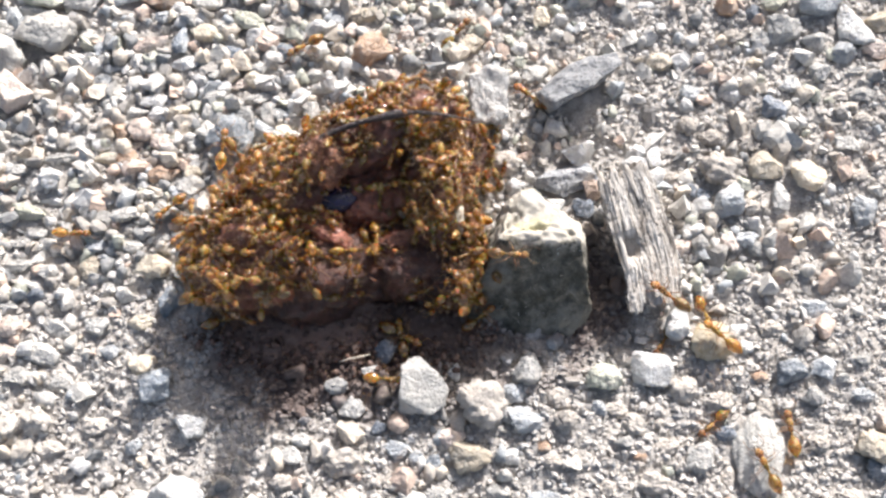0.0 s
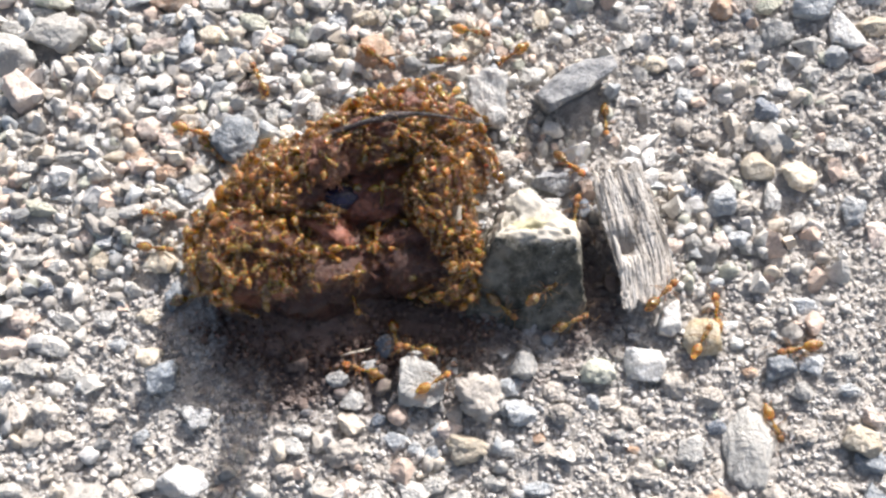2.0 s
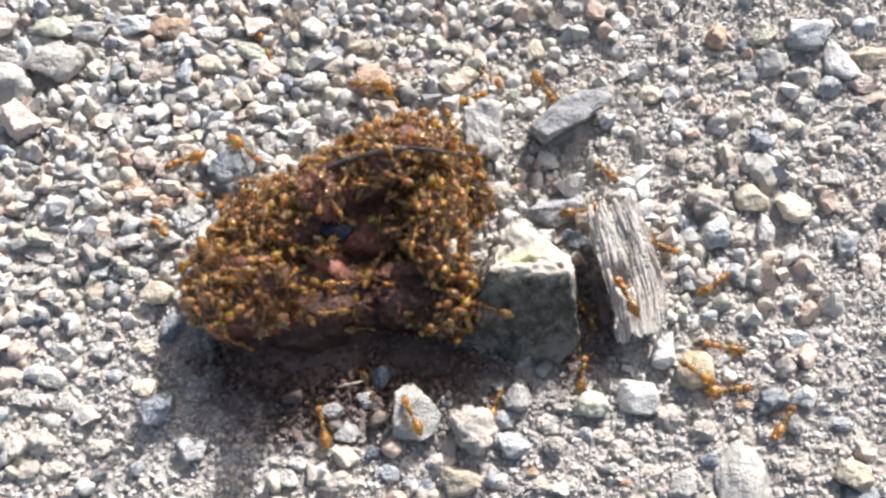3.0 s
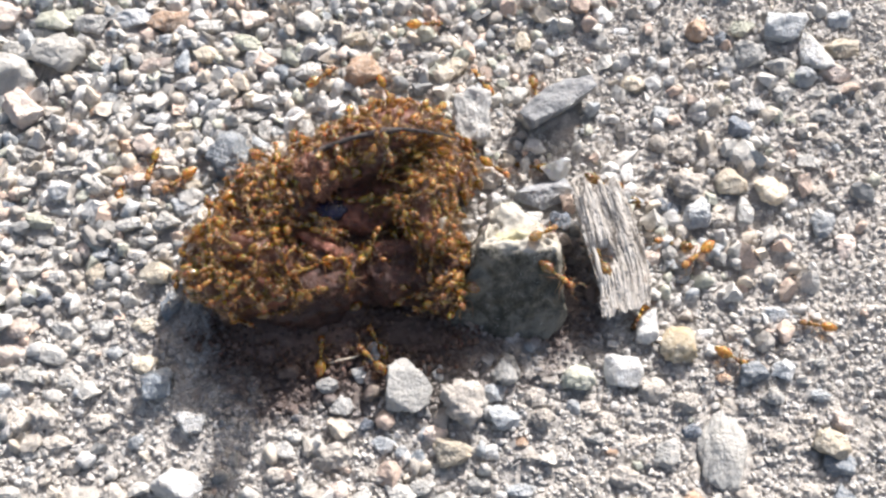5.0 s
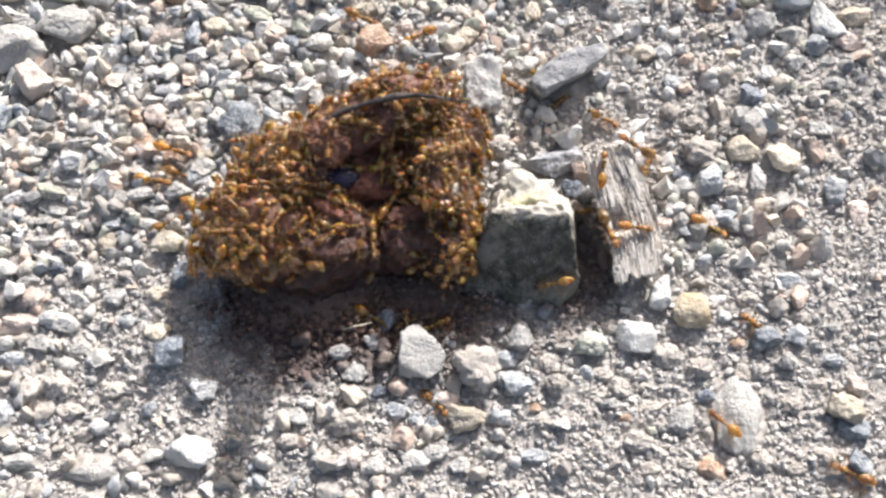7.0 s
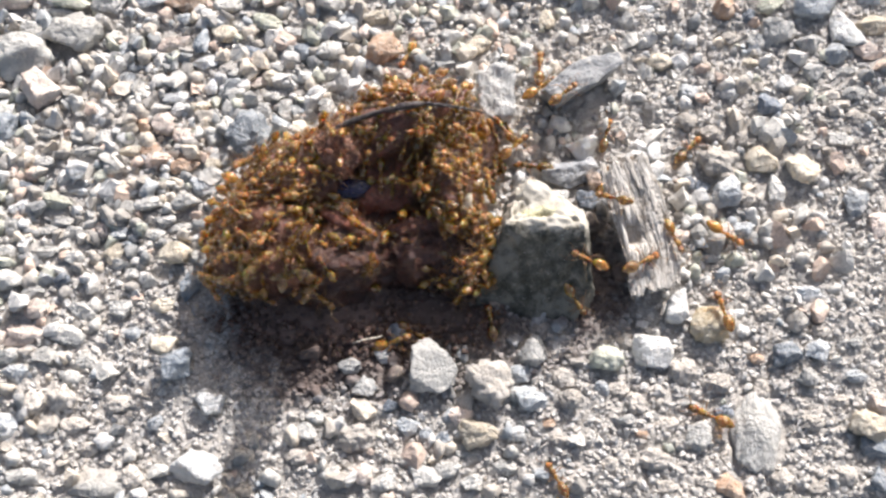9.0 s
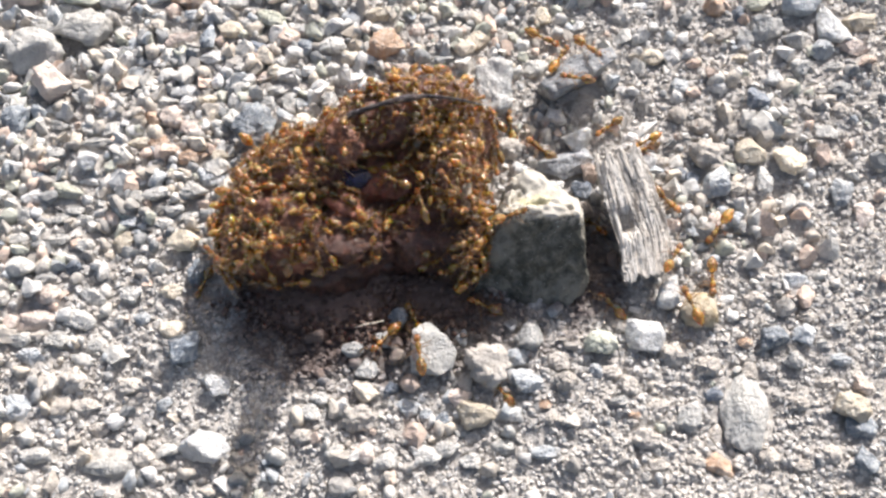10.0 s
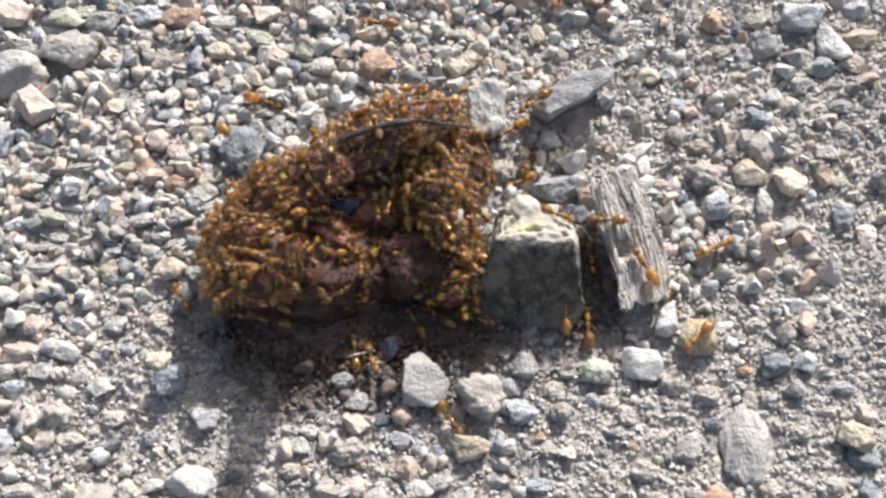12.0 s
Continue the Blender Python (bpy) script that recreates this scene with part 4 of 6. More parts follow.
def crusted(bm):
    """Cracks the crust on the upper side, lifts its lip and lays an olive lens behind it."""
    for v in bm.verts:
        x, y, z = v.co / MM
        if z < 5.0:
            continue
        x += 0.25 * noise.noise(Vector((x * 2, y * 2, 3)))
        y += 0.25 * noise.noise(Vector((x * 2, y * 2, 9)))
        crack = math.exp(-(near_line(x, y, ((-3.2, 2.2), (-2.4, 2.9), (-1.5, 3.8), (-0.8, 4.7), (-1.2, 5.1), (-2.4, 5.6))) / 0.22) ** 2)
        lip = near_line(x, y, ((-2.7, 2.2), (-2.2, 2.5), (0.1, 3.0), (2.4, 3.3), (4.0, 2.5)))
        ledge = math.exp(-(lip / 0.16) ** 2)
        rise = 0.28 * math.exp(-((lip - 0.4) / 0.3) ** 2) if y < 3.0 else 0.0
        v.co.z += (rise - 0.9 * crack - 0.32 * ledge) * MM
    for f in bm.faces:
        x, y, z = f.calc_center_median() / MM
        if z > 5 and ((x - 0.2 + 0.4 * noise.noise(Vector((x, y, 2)))) / 2.0) ** 2 + ((y - 3.55 - 0.12 * x + 0.4 * noise.noise(Vector((x, y, 6)))) / 0.62) ** 2 < 1:
            f.material_index = 1
    return bm


OLIVE = stone_material("olive_crust", (0.50, 0.47, 0.31), (0.66, 0.62, 0.46), (0.36, 0.33, 0.20), 0.3, 0.5, 0.1, 0.15)
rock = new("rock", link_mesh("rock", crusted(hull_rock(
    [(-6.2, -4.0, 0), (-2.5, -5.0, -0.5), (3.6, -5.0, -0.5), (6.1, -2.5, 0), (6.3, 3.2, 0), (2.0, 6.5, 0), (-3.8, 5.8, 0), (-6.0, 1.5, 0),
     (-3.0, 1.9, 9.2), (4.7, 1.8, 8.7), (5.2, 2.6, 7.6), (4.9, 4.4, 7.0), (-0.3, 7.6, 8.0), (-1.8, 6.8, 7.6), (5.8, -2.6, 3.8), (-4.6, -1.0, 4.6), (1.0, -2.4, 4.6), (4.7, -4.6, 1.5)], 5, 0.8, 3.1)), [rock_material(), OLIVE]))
rock.matrix_basis = pose(9.4 * MM, -4.2 * MM, -0.6 * MM)
tagged(rock, "grey-green rock with a pale crusted top and mica specks", "rock")
STONES.append((9.4, -3.4, 6.0))


# ---- pale stone behind the scrap ----
upright = new("stone", link_mesh("stone", hull_rock(
    [(-2.1, -1.4, -0.6), (2.0, -1.4, -0.6), (2.3, 2.8, -0.6), (-2.2, 2.8, -0.6), (-2.2, -3.2, 3.9), (0.2, -3.6, 4.3), (2.1, -2.9, 4.2), (2.6, 2.6, 5.9), (0.3, 3.5, 6.3), (-2.3, 2.7, 5.8)], 4, 0.7, 5.2), STONE["grey"]))
upright.scale = (0.88, 0.88, 0.92)
upright.location, upright.rotation_euler.z = (6.0 * MM, 15.2 * MM, 0), radians(4)
tagged(upright, "large grey speckled stone leaning over behind the food scrap", "stone", "loose stones on the soil")
STONES.append((6.0, 16.2, 3.0))
LOOSE.append(upright)


# ---- blue-grey slab that leans over its own shadow ----
slab = new("stone", link_mesh("stone", hull_rock(
    [(-3.8, 0.4, -0.6), (3.6, 0.4, -0.6), (4.0, 2.6, -0.6), (-4.0, 2.6, -0.6), (-4.6, -1.4, 3.7), (-4.2, -0.9, 4.6), (0.5, -1.5, 4.4), (4.4, -1.0, 4.5), (4.9, 0.6, 4.2), (0.3, 1.9, 5.0), (-4.8, 1.0, 4.2), (4.2, 2.2, 2.2)], 4, 0.55, 8.4), STONE["ash"]))
slab.matrix_basis = pose(15.7 * MM, 17.3 * MM, 0, 0, 0, 32)
tagged(slab, "large blue-grey stone slab leaning over its own shadow", "stone", "loose stones on the soil")
STONES.append((15.7, 18.0, 4.0))
LOOSE.append(slab)


# ---- weathered chip of wood ----
def wood_material():
    m, n, l, b = shader("weathered_wood")
    tc = n.new("ShaderNodeTexCoord").outputs["Object"]
    mp = n.new("ShaderNodeMapping")
    mp.inputs["Scale"].default_value = (1.0, 0.10, 1.0)
    l.new(tc, mp.inputs[0])
    grain = noise_tex(n, l, mp.outputs[0], 1700, 5, 0.7)
    fine = noise_tex(n, l, mp.outputs[0], 5200, 3, 0.7)
    blot = noise_tex(n, l, tc, 420, 4, 0.6)
    r = ramp(n, [(0.30, (0.10, 0.085, 0.07)), (0.42, (0.36, 0.325, 0.285)), (0.53, (0.55, 0.51, 0.46)), (0.72, (0.68, 0.65, 0.605))])
    l.new(grain, r.inputs[0])
    r2 = ramp(n, [(0.26, (0.45, 0.38, 0.32)), (0.44, (1, 1, 1))])
    l.new(blot, r2.inputs[0])
    c = mixer(n, l, 1.0, r.outputs[0], r2.outputs[0], "MULTIPLY")
    l.new(c, b.inputs["Base Color"])
    b.inputs["Roughness"].default_value = 0.85
    bump(n, l, b, [(grain, 0.5, 0.0005), (fine, 0.5, 0.0002)])
    return m


def wood_chip():
    """A split chip: grooved along the grain, ends broken at a slant, one knot hollow."""
    L, W, H = 13.3, 5.9, 3.7
    nx, ny, nz = 84, 110, 16
    bm = bmesh.new()
    index = {}

    def shape(u, v, w):
        # u across, v along, w up: 0..1
        end = 0.9 * noise.noise(Vector((u * 5, 0, 4))) + 0.8 * noise.noise(Vector((u * 13, w * 4, 9)))
        y = (v - 0.5) * L + (end * (1 if v > 0.5 else 0.7)) * abs(2 * v - 1) ** 3
        if v < 0.5:
            y += 0.3 * (u - 0.5) * (1 - 2 * v) ** 2 + 1.2 * (1 - w) * (1 - 2 * v) ** 2
        else:
            y += 0.8 * (u - 0.5) * (2 * v - 1) ** 2
        wide = W * (1 - 0.10 * (2 * v - 1) ** 2 + 0.05 * noise.noise(Vector((v * 3, 2, 2))))
        x = (u - 0.5) * wide + 0.35 * noise.noise(Vector((v * 2.5, 7, w * 2))) + 0.7 * math.sin(v * 3.1) - 0.4
        x += 2.0 * (1 - w) * (1 - u)      # undercut on the one side
        z = w * H * (1 - 0.12 * abs(2 * u - 1) ** 3)
        if w > 0.5:
            g = noise.noise(Vector((u * 9, v * 1.6, 1))) * 0.18 - abs(noise.noise(Vector((u * 30, v * 1.7, 5)))) * 0.42 - abs(noise.noise(Vector((u * 41, v * 6.5, 2)))) * 0.26 - 0.22 * abs(noise.noise(Vector((u * 22, v * 26, 7)))) + 0.38 + noise.noise(Vector((u * 3, v * 4, 5))) * 0.3
            z += g * (2 * w - 1)
            hollow = math.exp(-(((u - 0.24) / 0.15) ** 2 + ((v - 0.44) / 0.075) ** 2))
            z -= 1.6 * hollow * (2 * w - 1)
        else:
            z += 0.25 * noise.noise(Vector((u * 3, v * 5, 8)))
        if u < 0.02 or u > 0.98:
            x += (0.22 * noise.noise(Vector((v * 30, w * 9, 3))) + 0.22 * noise.noise(Vector((v * 7, w * 12, 6))))
        return Vector((x, y, z)) * MM

    def vert(i, j, k):
        key = (i, j, k)
        if key not in index:
            index[key] = bm.verts.new(shape(i / nx, j / ny, k / nz))
        return index[key]

    for i in range(nx):
        for j in range(ny):
            bm.faces.new((vert(i, j, nz), vert(i + 1, j, nz), vert(i + 1, j + 1, nz), vert(i, j + 1, nz)))
            bm.faces.new((vert(i, j, 0), vert(i, j + 1, 0), vert(i + 1, j + 1, 0), vert(i + 1, j, 0)))
    for j in range(ny):
        for k in range(nz):
            bm.faces.new((vert(0, j, k), vert(0, j, k + 1), vert(0, j + 1, k + 1), vert(0, j + 1, k)))
            bm.faces.new((vert(nx, j, k), vert(nx, j + 1, k), vert(nx, j + 1, k + 1), vert(nx, j, k + 1)))
    for i in range(nx):
        for k in range(nz):
            bm.faces.new((vert(i, 0, k), vert(i + 1, 0, k), vert(i + 1, 0, k + 1), vert(i, 0, k + 1)))
            bm.faces.new((vert(i, ny, k), vert(i, ny, k + 1), vert(i + 1, ny, k + 1), vert(i + 1, ny, k)))
    return bm


WOOD = wood_material()
wood_thing = tagged(new("wood_chip"), "grey weathered wood chip with split grain and a knot hollow", "wood chip")
wood_thing.matrix_basis = pose(19.9 * MM, 0.1 * MM, 0.9 * MM, 13, 6, 15)
chip = part("body", wood_chip(), WOOD, wood_thing)


def splinter(a, c, thick, seed):
    """A sliver that has split off along the grain."""
    bm = bmesh.new()
    rng = random.Random(seed)
    a, c = Vector(a) * MM, Vector(c) * MM
    pts = [a.lerp(c, k / 7) + Vector((rng.uniform(-0.12, 0.12), 0, rng.uniform(-0.10, 0.10))) * MM for k in range(8)]
    tube(bm, pts, [thick * MM * (0.35 + 0.65 * math.sin(math.pi * (0.12 + 0.76 * k / 7))) * rng.uniform(0.8, 1.1) for k in range(8)], 6)
    part("splinter", bm, WOOD, wood_thing)


splinter((-2.3, -3.1, 3.5), (-2.0, 3.1, 3.5), 0.36, 1)
splinter((1.9, -6.4, 3.2), (2.3, 0.5, 3.3), 0.32, 2)
splinter((0.6, 3.6, 3.8), (0.2, 7.3, 3.7), 0.34, 3)
splinter((-0.9, -6.7, 3.4), (-0.6, -1.8, 3.6), 0.26, 4)
splinter((-2.4, 1.4, 2.4), (-2.0, 7.4, 2.5), 0.42, 5)
STONES.append((20.6, 4, 3.0))
STONES.append((21.5, -3, 3.0))


# ---- the food scrap that the ants cover ----
def lobe(seed, centre, radii, turn, rough=0.19, sub=5):
    bm = bmesh.new()
    bmesh.ops.create_icosphere(bm, subdivisions=sub, radius=1.0)
    off = Vector((seed * 3.7, seed * 1.9, seed * 5.3))
    rot = Euler([radians(a) for a in turn]).to_matrix()
    for v in bm.verts:
        p = v.co.copy()
        p.z = math.copysign(abs(p.z) ** 0.62, p.z)
        k = 1 + rough * (noise.noise(p * 1.4 + off) + 0.6 * noise.noise(p * 3.1 + off) + 0.42 * noise.noise(p * 7 + off) + 0.34 * noise.noise(Vector((p.x * 9, p.y * 22, p.z * 13)) + off) + 0.2 * noise.noise(p * 30 + off))
        q = rot @ Vector((p.x * radii[0], p.y * radii[1], p.z * radii[2])) * k + Vector(centre)
        q.z = max(q.z, -0.6)
        v.co = q * MM
    return bm


SCRAP_AT = (-10.0, 1.0)
scrap = tagged(new("food_scrap"), "dark wet red-brown food scrap swarmed by ants", "food scrap")
scrap.location = (SCRAP_AT[0] * MM, SCRAP_AT[1] * MM, 0)
LOBES = [
    part("core", lobe(1, (0.0, 0.5, 1.6), (10.5, 8.5, 3.4), (0, 0, 25)), FLESH_SHADED, scrap),
    part("lobe", lobe(3, (4.8, 7.7, 6.3), (8.2, 3.0, 4.7), (0, -9, 18)), FLESH, scrap),
    part("lobe", lobe(4, (-4.6, 2.2, 4.8), (5.6, 4.0, 4.0), (0, -6, 34)), FLESH, scrap),
    part("lobe", lobe(2, (-7.0, -3.4, 3.9), (5.3, 4.7, 4.5), (0, 0, 25)), FLESH, scrap),
    part("lobe", lobe(6, (-0.6, -3.9, 2.6), (6.4, 4.0, 3.7), (0, 0, 8)), FLESH_SHADED, scrap),
    part("lobe", lobe(5, (10.6, 2.6, 4.2), (2.9, 6.0, 4.6), (0, 0, 12)), FLESH, scrap),
    part("lobe", lobe(11, (8.6, -3.0, 2.4), (4.8, 3.9, 3.6), (0, 0, 0)), FLESH_SHADED, scrap),
    part("lobe", lobe(15, (11.9, -4.0, 2.3), (3.0, 4.0, 3.4), (0, 0, 10)), FLESH_SHADED, scrap),
    part("lobe", lobe(16, (13.2, 8.6, 1.4), (2.8, 3.4, 2.6), (0, 0, 0)), FLESH_SHADED, scrap),
    part("residue", lobe(13, (-1.8, -8.8, -0.5), (8.8, 3.9, 0.9), (0, 0, 2), 0.22, 5), RESIDUE, scrap, "brown wet residue at its foot"),
    part("residue", lobe(14, (10.0, -8.6, -0.5), (6.0, 3.0, 0.8), (0, 0, 6), 0.25, 5), RESIDUE, scrap, "brown wet residue at its foot"),
    part("strip", lobe(7, (1.0, -1.6, 5.0), (3.6, 1.4, 2.0), (20, 10, -38), 0.28, 4), FLESH_RED, scrap, "torn red-brown strip of flesh"),
    part("strip", lobe(8, (-5.6, -6.6, 6.4), (3.0, 1.3, 1.6), (10, 10, -30), 0.28, 4), FLESH_RED, scrap, "torn red-brown strip of flesh"),
    part("strip", lobe(12, (8.4, -2.0, 5.2), (3.6, 1.0, 1.2), (10, 0, 14), 0.28, 4), FLESH_RED, scrap, "torn red-brown strip of flesh"),
    part("lobe", lobe(17, (5.2, 3.0, 4.4), (4.2, 3.0, 2.9), (14, 0, 12), 0.24), FLESH_RED, scrap, "bare red-brown flesh in the hollow"),
    part("shell", lobe(9, (1.0, 1.6, 6.2), (2.3, 1.3, 1.1), (10, 0, 10), 0.10, 4), BLUE_SHEEN, scrap, "glossy blue-black shell fragment"),
    part("strip", lobe(10, (0.0, 4.3, 8.9), (2.1, 2.4, 1.8), (30, -10, 20), 0.22, 5), FLAP, scrap, "pale red-brown flap of flesh"),
]
for _x, _y, _r in ((-19, -3, 5.5), (-12, 2, 8.5), (-4, 8, 7), (-14, -5, 6), (-2, 1, 6), (-10, -7, 5), (-16, -8.8, 4.4), (-10, -9, 5), (-4, -9, 4.6), (1, -8.4, 4.2)):
    STONES.append((_x, _y, _r))

bm = bmesh.new()
tube(bm, [(v[0] * MM, v[1] * MM, v[2] * MM) for v in ((-2.8, 3.9, 8.9), (-1.4, 5.3, 10.4), (1.2, 6.4, 11.3), (4.0, 7.1, 12.0), (6.8, 7.5, 12.5), (8.8, 7.7, 12.6))],
     [0.24 * MM, 0.40 * MM, 0.30 * MM, 0.24 * MM, 0.44 * MM, 0.20 * MM], 8)
part("leg_shank", bm, HUSK, scrap, "black dried insect leg")
bm = bmesh.new()
tube(bm, [(v[0] * MM, v[1] * MM, v[2] * MM) for v in ((8.6, 7.7, 12.6), (10.6, 7.5, 12.6), (12.4, 7.3, 12.4), (14.4, 7.0, 12.0))],
     [0.22 * MM, 0.16 * MM, 0.14 * MM, 0.08 * MM], 6)
for k in range(9):
    x = 8.8 + k * 0.6
    tube(bm, [(x * MM, 7.5 * MM, 12.5 * MM), ((x + 0.3) * MM, (7.5 + (0.7 if k % 2 else -0.7)) * MM, 12.7 * MM)], [0.06 * MM, 0.02 * MM], 4)
part("leg_tip", bm, HUSK, scrap, "thin bristly black leg tip")



def fibres(name, label, where, count, material, seed, long):
    """Short torn fibres that stand off the flesh, joined into one part of the scrap."""
    rng = random.Random(seed)
    polys = [(ob, p) for ob in where for p in ob.data.polygons if p.normal.z > -0.3 and p.center.z > 1.5 * MM]
    verts, faces = [], []
    for _ in range(count):
        ob, p = polys[rng.randrange(len(polys))]
        way = (p.normal + 1.3 * Vector((rng.gauss(0, 1), rng.gauss(0, 1), rng.gauss(0, 0.7)))).normalized()
        side = way.orthogonal().normalized()
        up = side.cross(way)
        bend = side * rng.uniform(-0.35, 0.35) + up * rng.uniform(-0.35, 0.35)
        size, thick, base = rng.uniform(0.5, 1.0) * long * MM, rng.uniform(0.025, 0.06) * MM, len(verts)
        for k in (0.0, 0.5):
            for a in (0.0, 2.1, 4.2):
                verts.append(p.center + way * size * k + bend * size * k * k + (side * math.cos(a) + up * math.sin(a)) * thick)
        verts.append(p.center + way * size + bend * size)
        for a in range(3):
            b = (a + 1) % 3
            faces += [(base + a, base + b, base + 3 + b, base + 3 + a), (base + 3 + a, base + 3 + b, base + 6)]
    me = bpy.data.meshes.new(name)
    me.from_pydata(verts, [], faces)
    me.materials.append(material)
    tagged(part(name, me, None, scrap, label), kind="stuff")


fibres("fringe", "fine dark red-brown flesh fibres", [o for o in LOBES if o.name.split(".")[0] in ("core", "lobe")], 6500, FLESH, 51, 1.4)
fibres("fringe", "frayed pale red flesh fibres", [o for o in LOBES if o.name.split(".")[0] == "strip"], 900, FLAP, 52, 1.0)

# ---- pale straw sliver on the stained soil ----
bm = bmesh.new()
tube(bm, [Vector(v) * MM for v in ((-1.5, -0.25, 0.5), (-0.5, 0.0, 0.75), (0.6, 0.2, 0.8), (1.5, 0.5, 0.6))], [0.05 * MM, 0.11 * MM, 0.10 * MM, 0.04 * MM], 6)
sliver = new("straw_sliver", link_mesh("straw_sliver", bm, STONE["cream"]))
sliver.location = (-7.2 * MM, -11.6 * MM, ground_height(-7.2 * MM, -11.6 * MM) + 0.3 * MM)
tagged(sliver, "thin pale straw sliver on brown-stained soil", "straw")

# ---- unseen dry grass head, added leaning over beyond the view to throw the long thin shadow ----
def grass_stalk():
    ob = tagged(new("grass_stalk"), "unseen dry grass stalk added to cast the long thin shadow", "grass")
    reach = 85.0
    a = Vector((-17.6, -15.0, 0)) + SUN_WAY * reach
    c = Vector((-21.2, -40.0, 0)) + SUN_WAY * (reach - 4)
    root = Vector((-120, 15, 0))
    ob.location = root * MM
    mat = wet_material("dry_straw", (0.42, 0.33, 0.17), (0.55, 0.45, 0.27), 0.6, 800, 0.0, 0.0)
    bm = bmesh.new()
    pts = [Vector((0, 0, -3)), Vector((0.5, 1, 24)), Vector((8, 3, 44)), Vector((30, 4, 53)), Vector((70, 4, 55)), (c - root) + Vector((-20, 0, 3)), c - root]
    tube(bm, [p * MM for p in pts], [0.55 * MM, 0.5 * MM, 0.45 * MM, 0.4 * MM, 0.35 * MM, 0.3 * MM, 0.25 * MM], 6)
    part("stem", bm, mat, ob)
    bm = bmesh.new()
    rng = random.Random(4)
    way = c - a
    # seeds are spread and tapered to give the shadow its outline
    for i in range(180):
        p = a + way * (i / 179) + Vector((rng.uniform(-1.4, 1.4) + rng.uniform(-0.6, 2.6) * math.exp(-i / 28), rng.uniform(-0.5, 0.5), rng.uniform(-0.5, 0.5))) * (1 - 0.85 * i / 179) - root
        t = way.to_track_quat("X", "Z").to_matrix() @ Euler((rng.uniform(-1, 1), rng.uniform(-0.5, 0.5), rng.uniform(-0.6, 0.6))).to_matrix()
        ellipsoid(bm, p * MM, (1.8 * MM, 0.85 * (1 - 0.7 * i / 179) * MM, 0.8 * (1 - 0.7 * i / 179) * MM), 1, t)
    part("seed_head", bm, mat, ob, "narrow straw-coloured seed head shaped to cast the shadow")
    bm = bmesh.new()
    e, f = Vector((-27.0, -14.0, 0)) + SUN_WAY * (reach - 2), Vector((-31.5, -20.5, 0)) + SUN_WAY * (reach - 4)
    tube(bm, [p * MM for p in (a - root, (a + e) / 2 - root + Vector((0, 6, 3)), e - root, f - root)], [0.12 * MM, 0.15 * MM, 0.6 * MM, 0.2 * MM], 5)
    part("leaf", bm, mat, ob, "dry narrow leaf added to cast a faint side shadow")


grass_stalk()


# ---- pale chaff flake stuck between the scrap and the rock ----
flake = tagged(new("chaff_flake"), "pale straw-coloured chaff flake stuck to the food scrap", "chaff")
flake.matrix_basis = pose(2.7 * MM, -0.2 * MM, 7.9 * MM, 28, -14, -12)
bm = bmesh.new()
bmesh.ops.create_cube(bm, size=1.0)
bmesh.ops.bevel(bm, geom=bm.edges[:], offset=0.06, segments=2, affect="EDGES")
for v in bm.verts:
    x, y, z = v.co
    v.co = Vector((x * 0.95 * (1 - 0.35 * y), y * 2.6 + 0.25 * x, z * 0.18 - 0.5 * x * x + 0.25 * y * y)) * MM
part("husk", bm, STONE["cream"], flake)


# ---- gravel that nobody could count ----
def grain_templates(count, sub, seed, rough, angular):
    out = []
    for i in range(count):
        bm = stone_bmesh(seed + i, 1, 1, 1, sub, 9, rough, angular)
        bm.verts.ensure_lookup_table()
        out.append((np.array([v.co[:] for v in bm.verts]), np.array([[v.index for v in f.verts] for f in bm.faces])))
        bm.free()
    return out


def gravelly(x, y):
    """Share of coarse gravel at x, y in mm: coarse to the one side, fine soil to the other."""
    v = 0.5 + 0.5 * noise.noise(Vector((x * 0.05, y * 0.05, 3.3)))
    side = 1 / (1 + math.exp((x + 2 - 0.25 * y) / 9.0))
    patch = math.exp(-(((x - 42) / 16) ** 2 + ((y - 20) / 16) ** 2)) * 0.12 + math.exp(-(((x - 30) / 9) ** 2 + ((y - 3) / 9) ** 2)) * 0.45
    bare = math.exp(-(((x + 24) / 9) ** 2 + ((y + 12) / 9) ** 2)) * 0.7
    fine = 0.30 + 0.70 / (1 + math.exp(-(y + 5) / 4.0))
    return max(0.015, min(1.0, (0.04 * v + 0.84 * side) * fine + patch - bare))


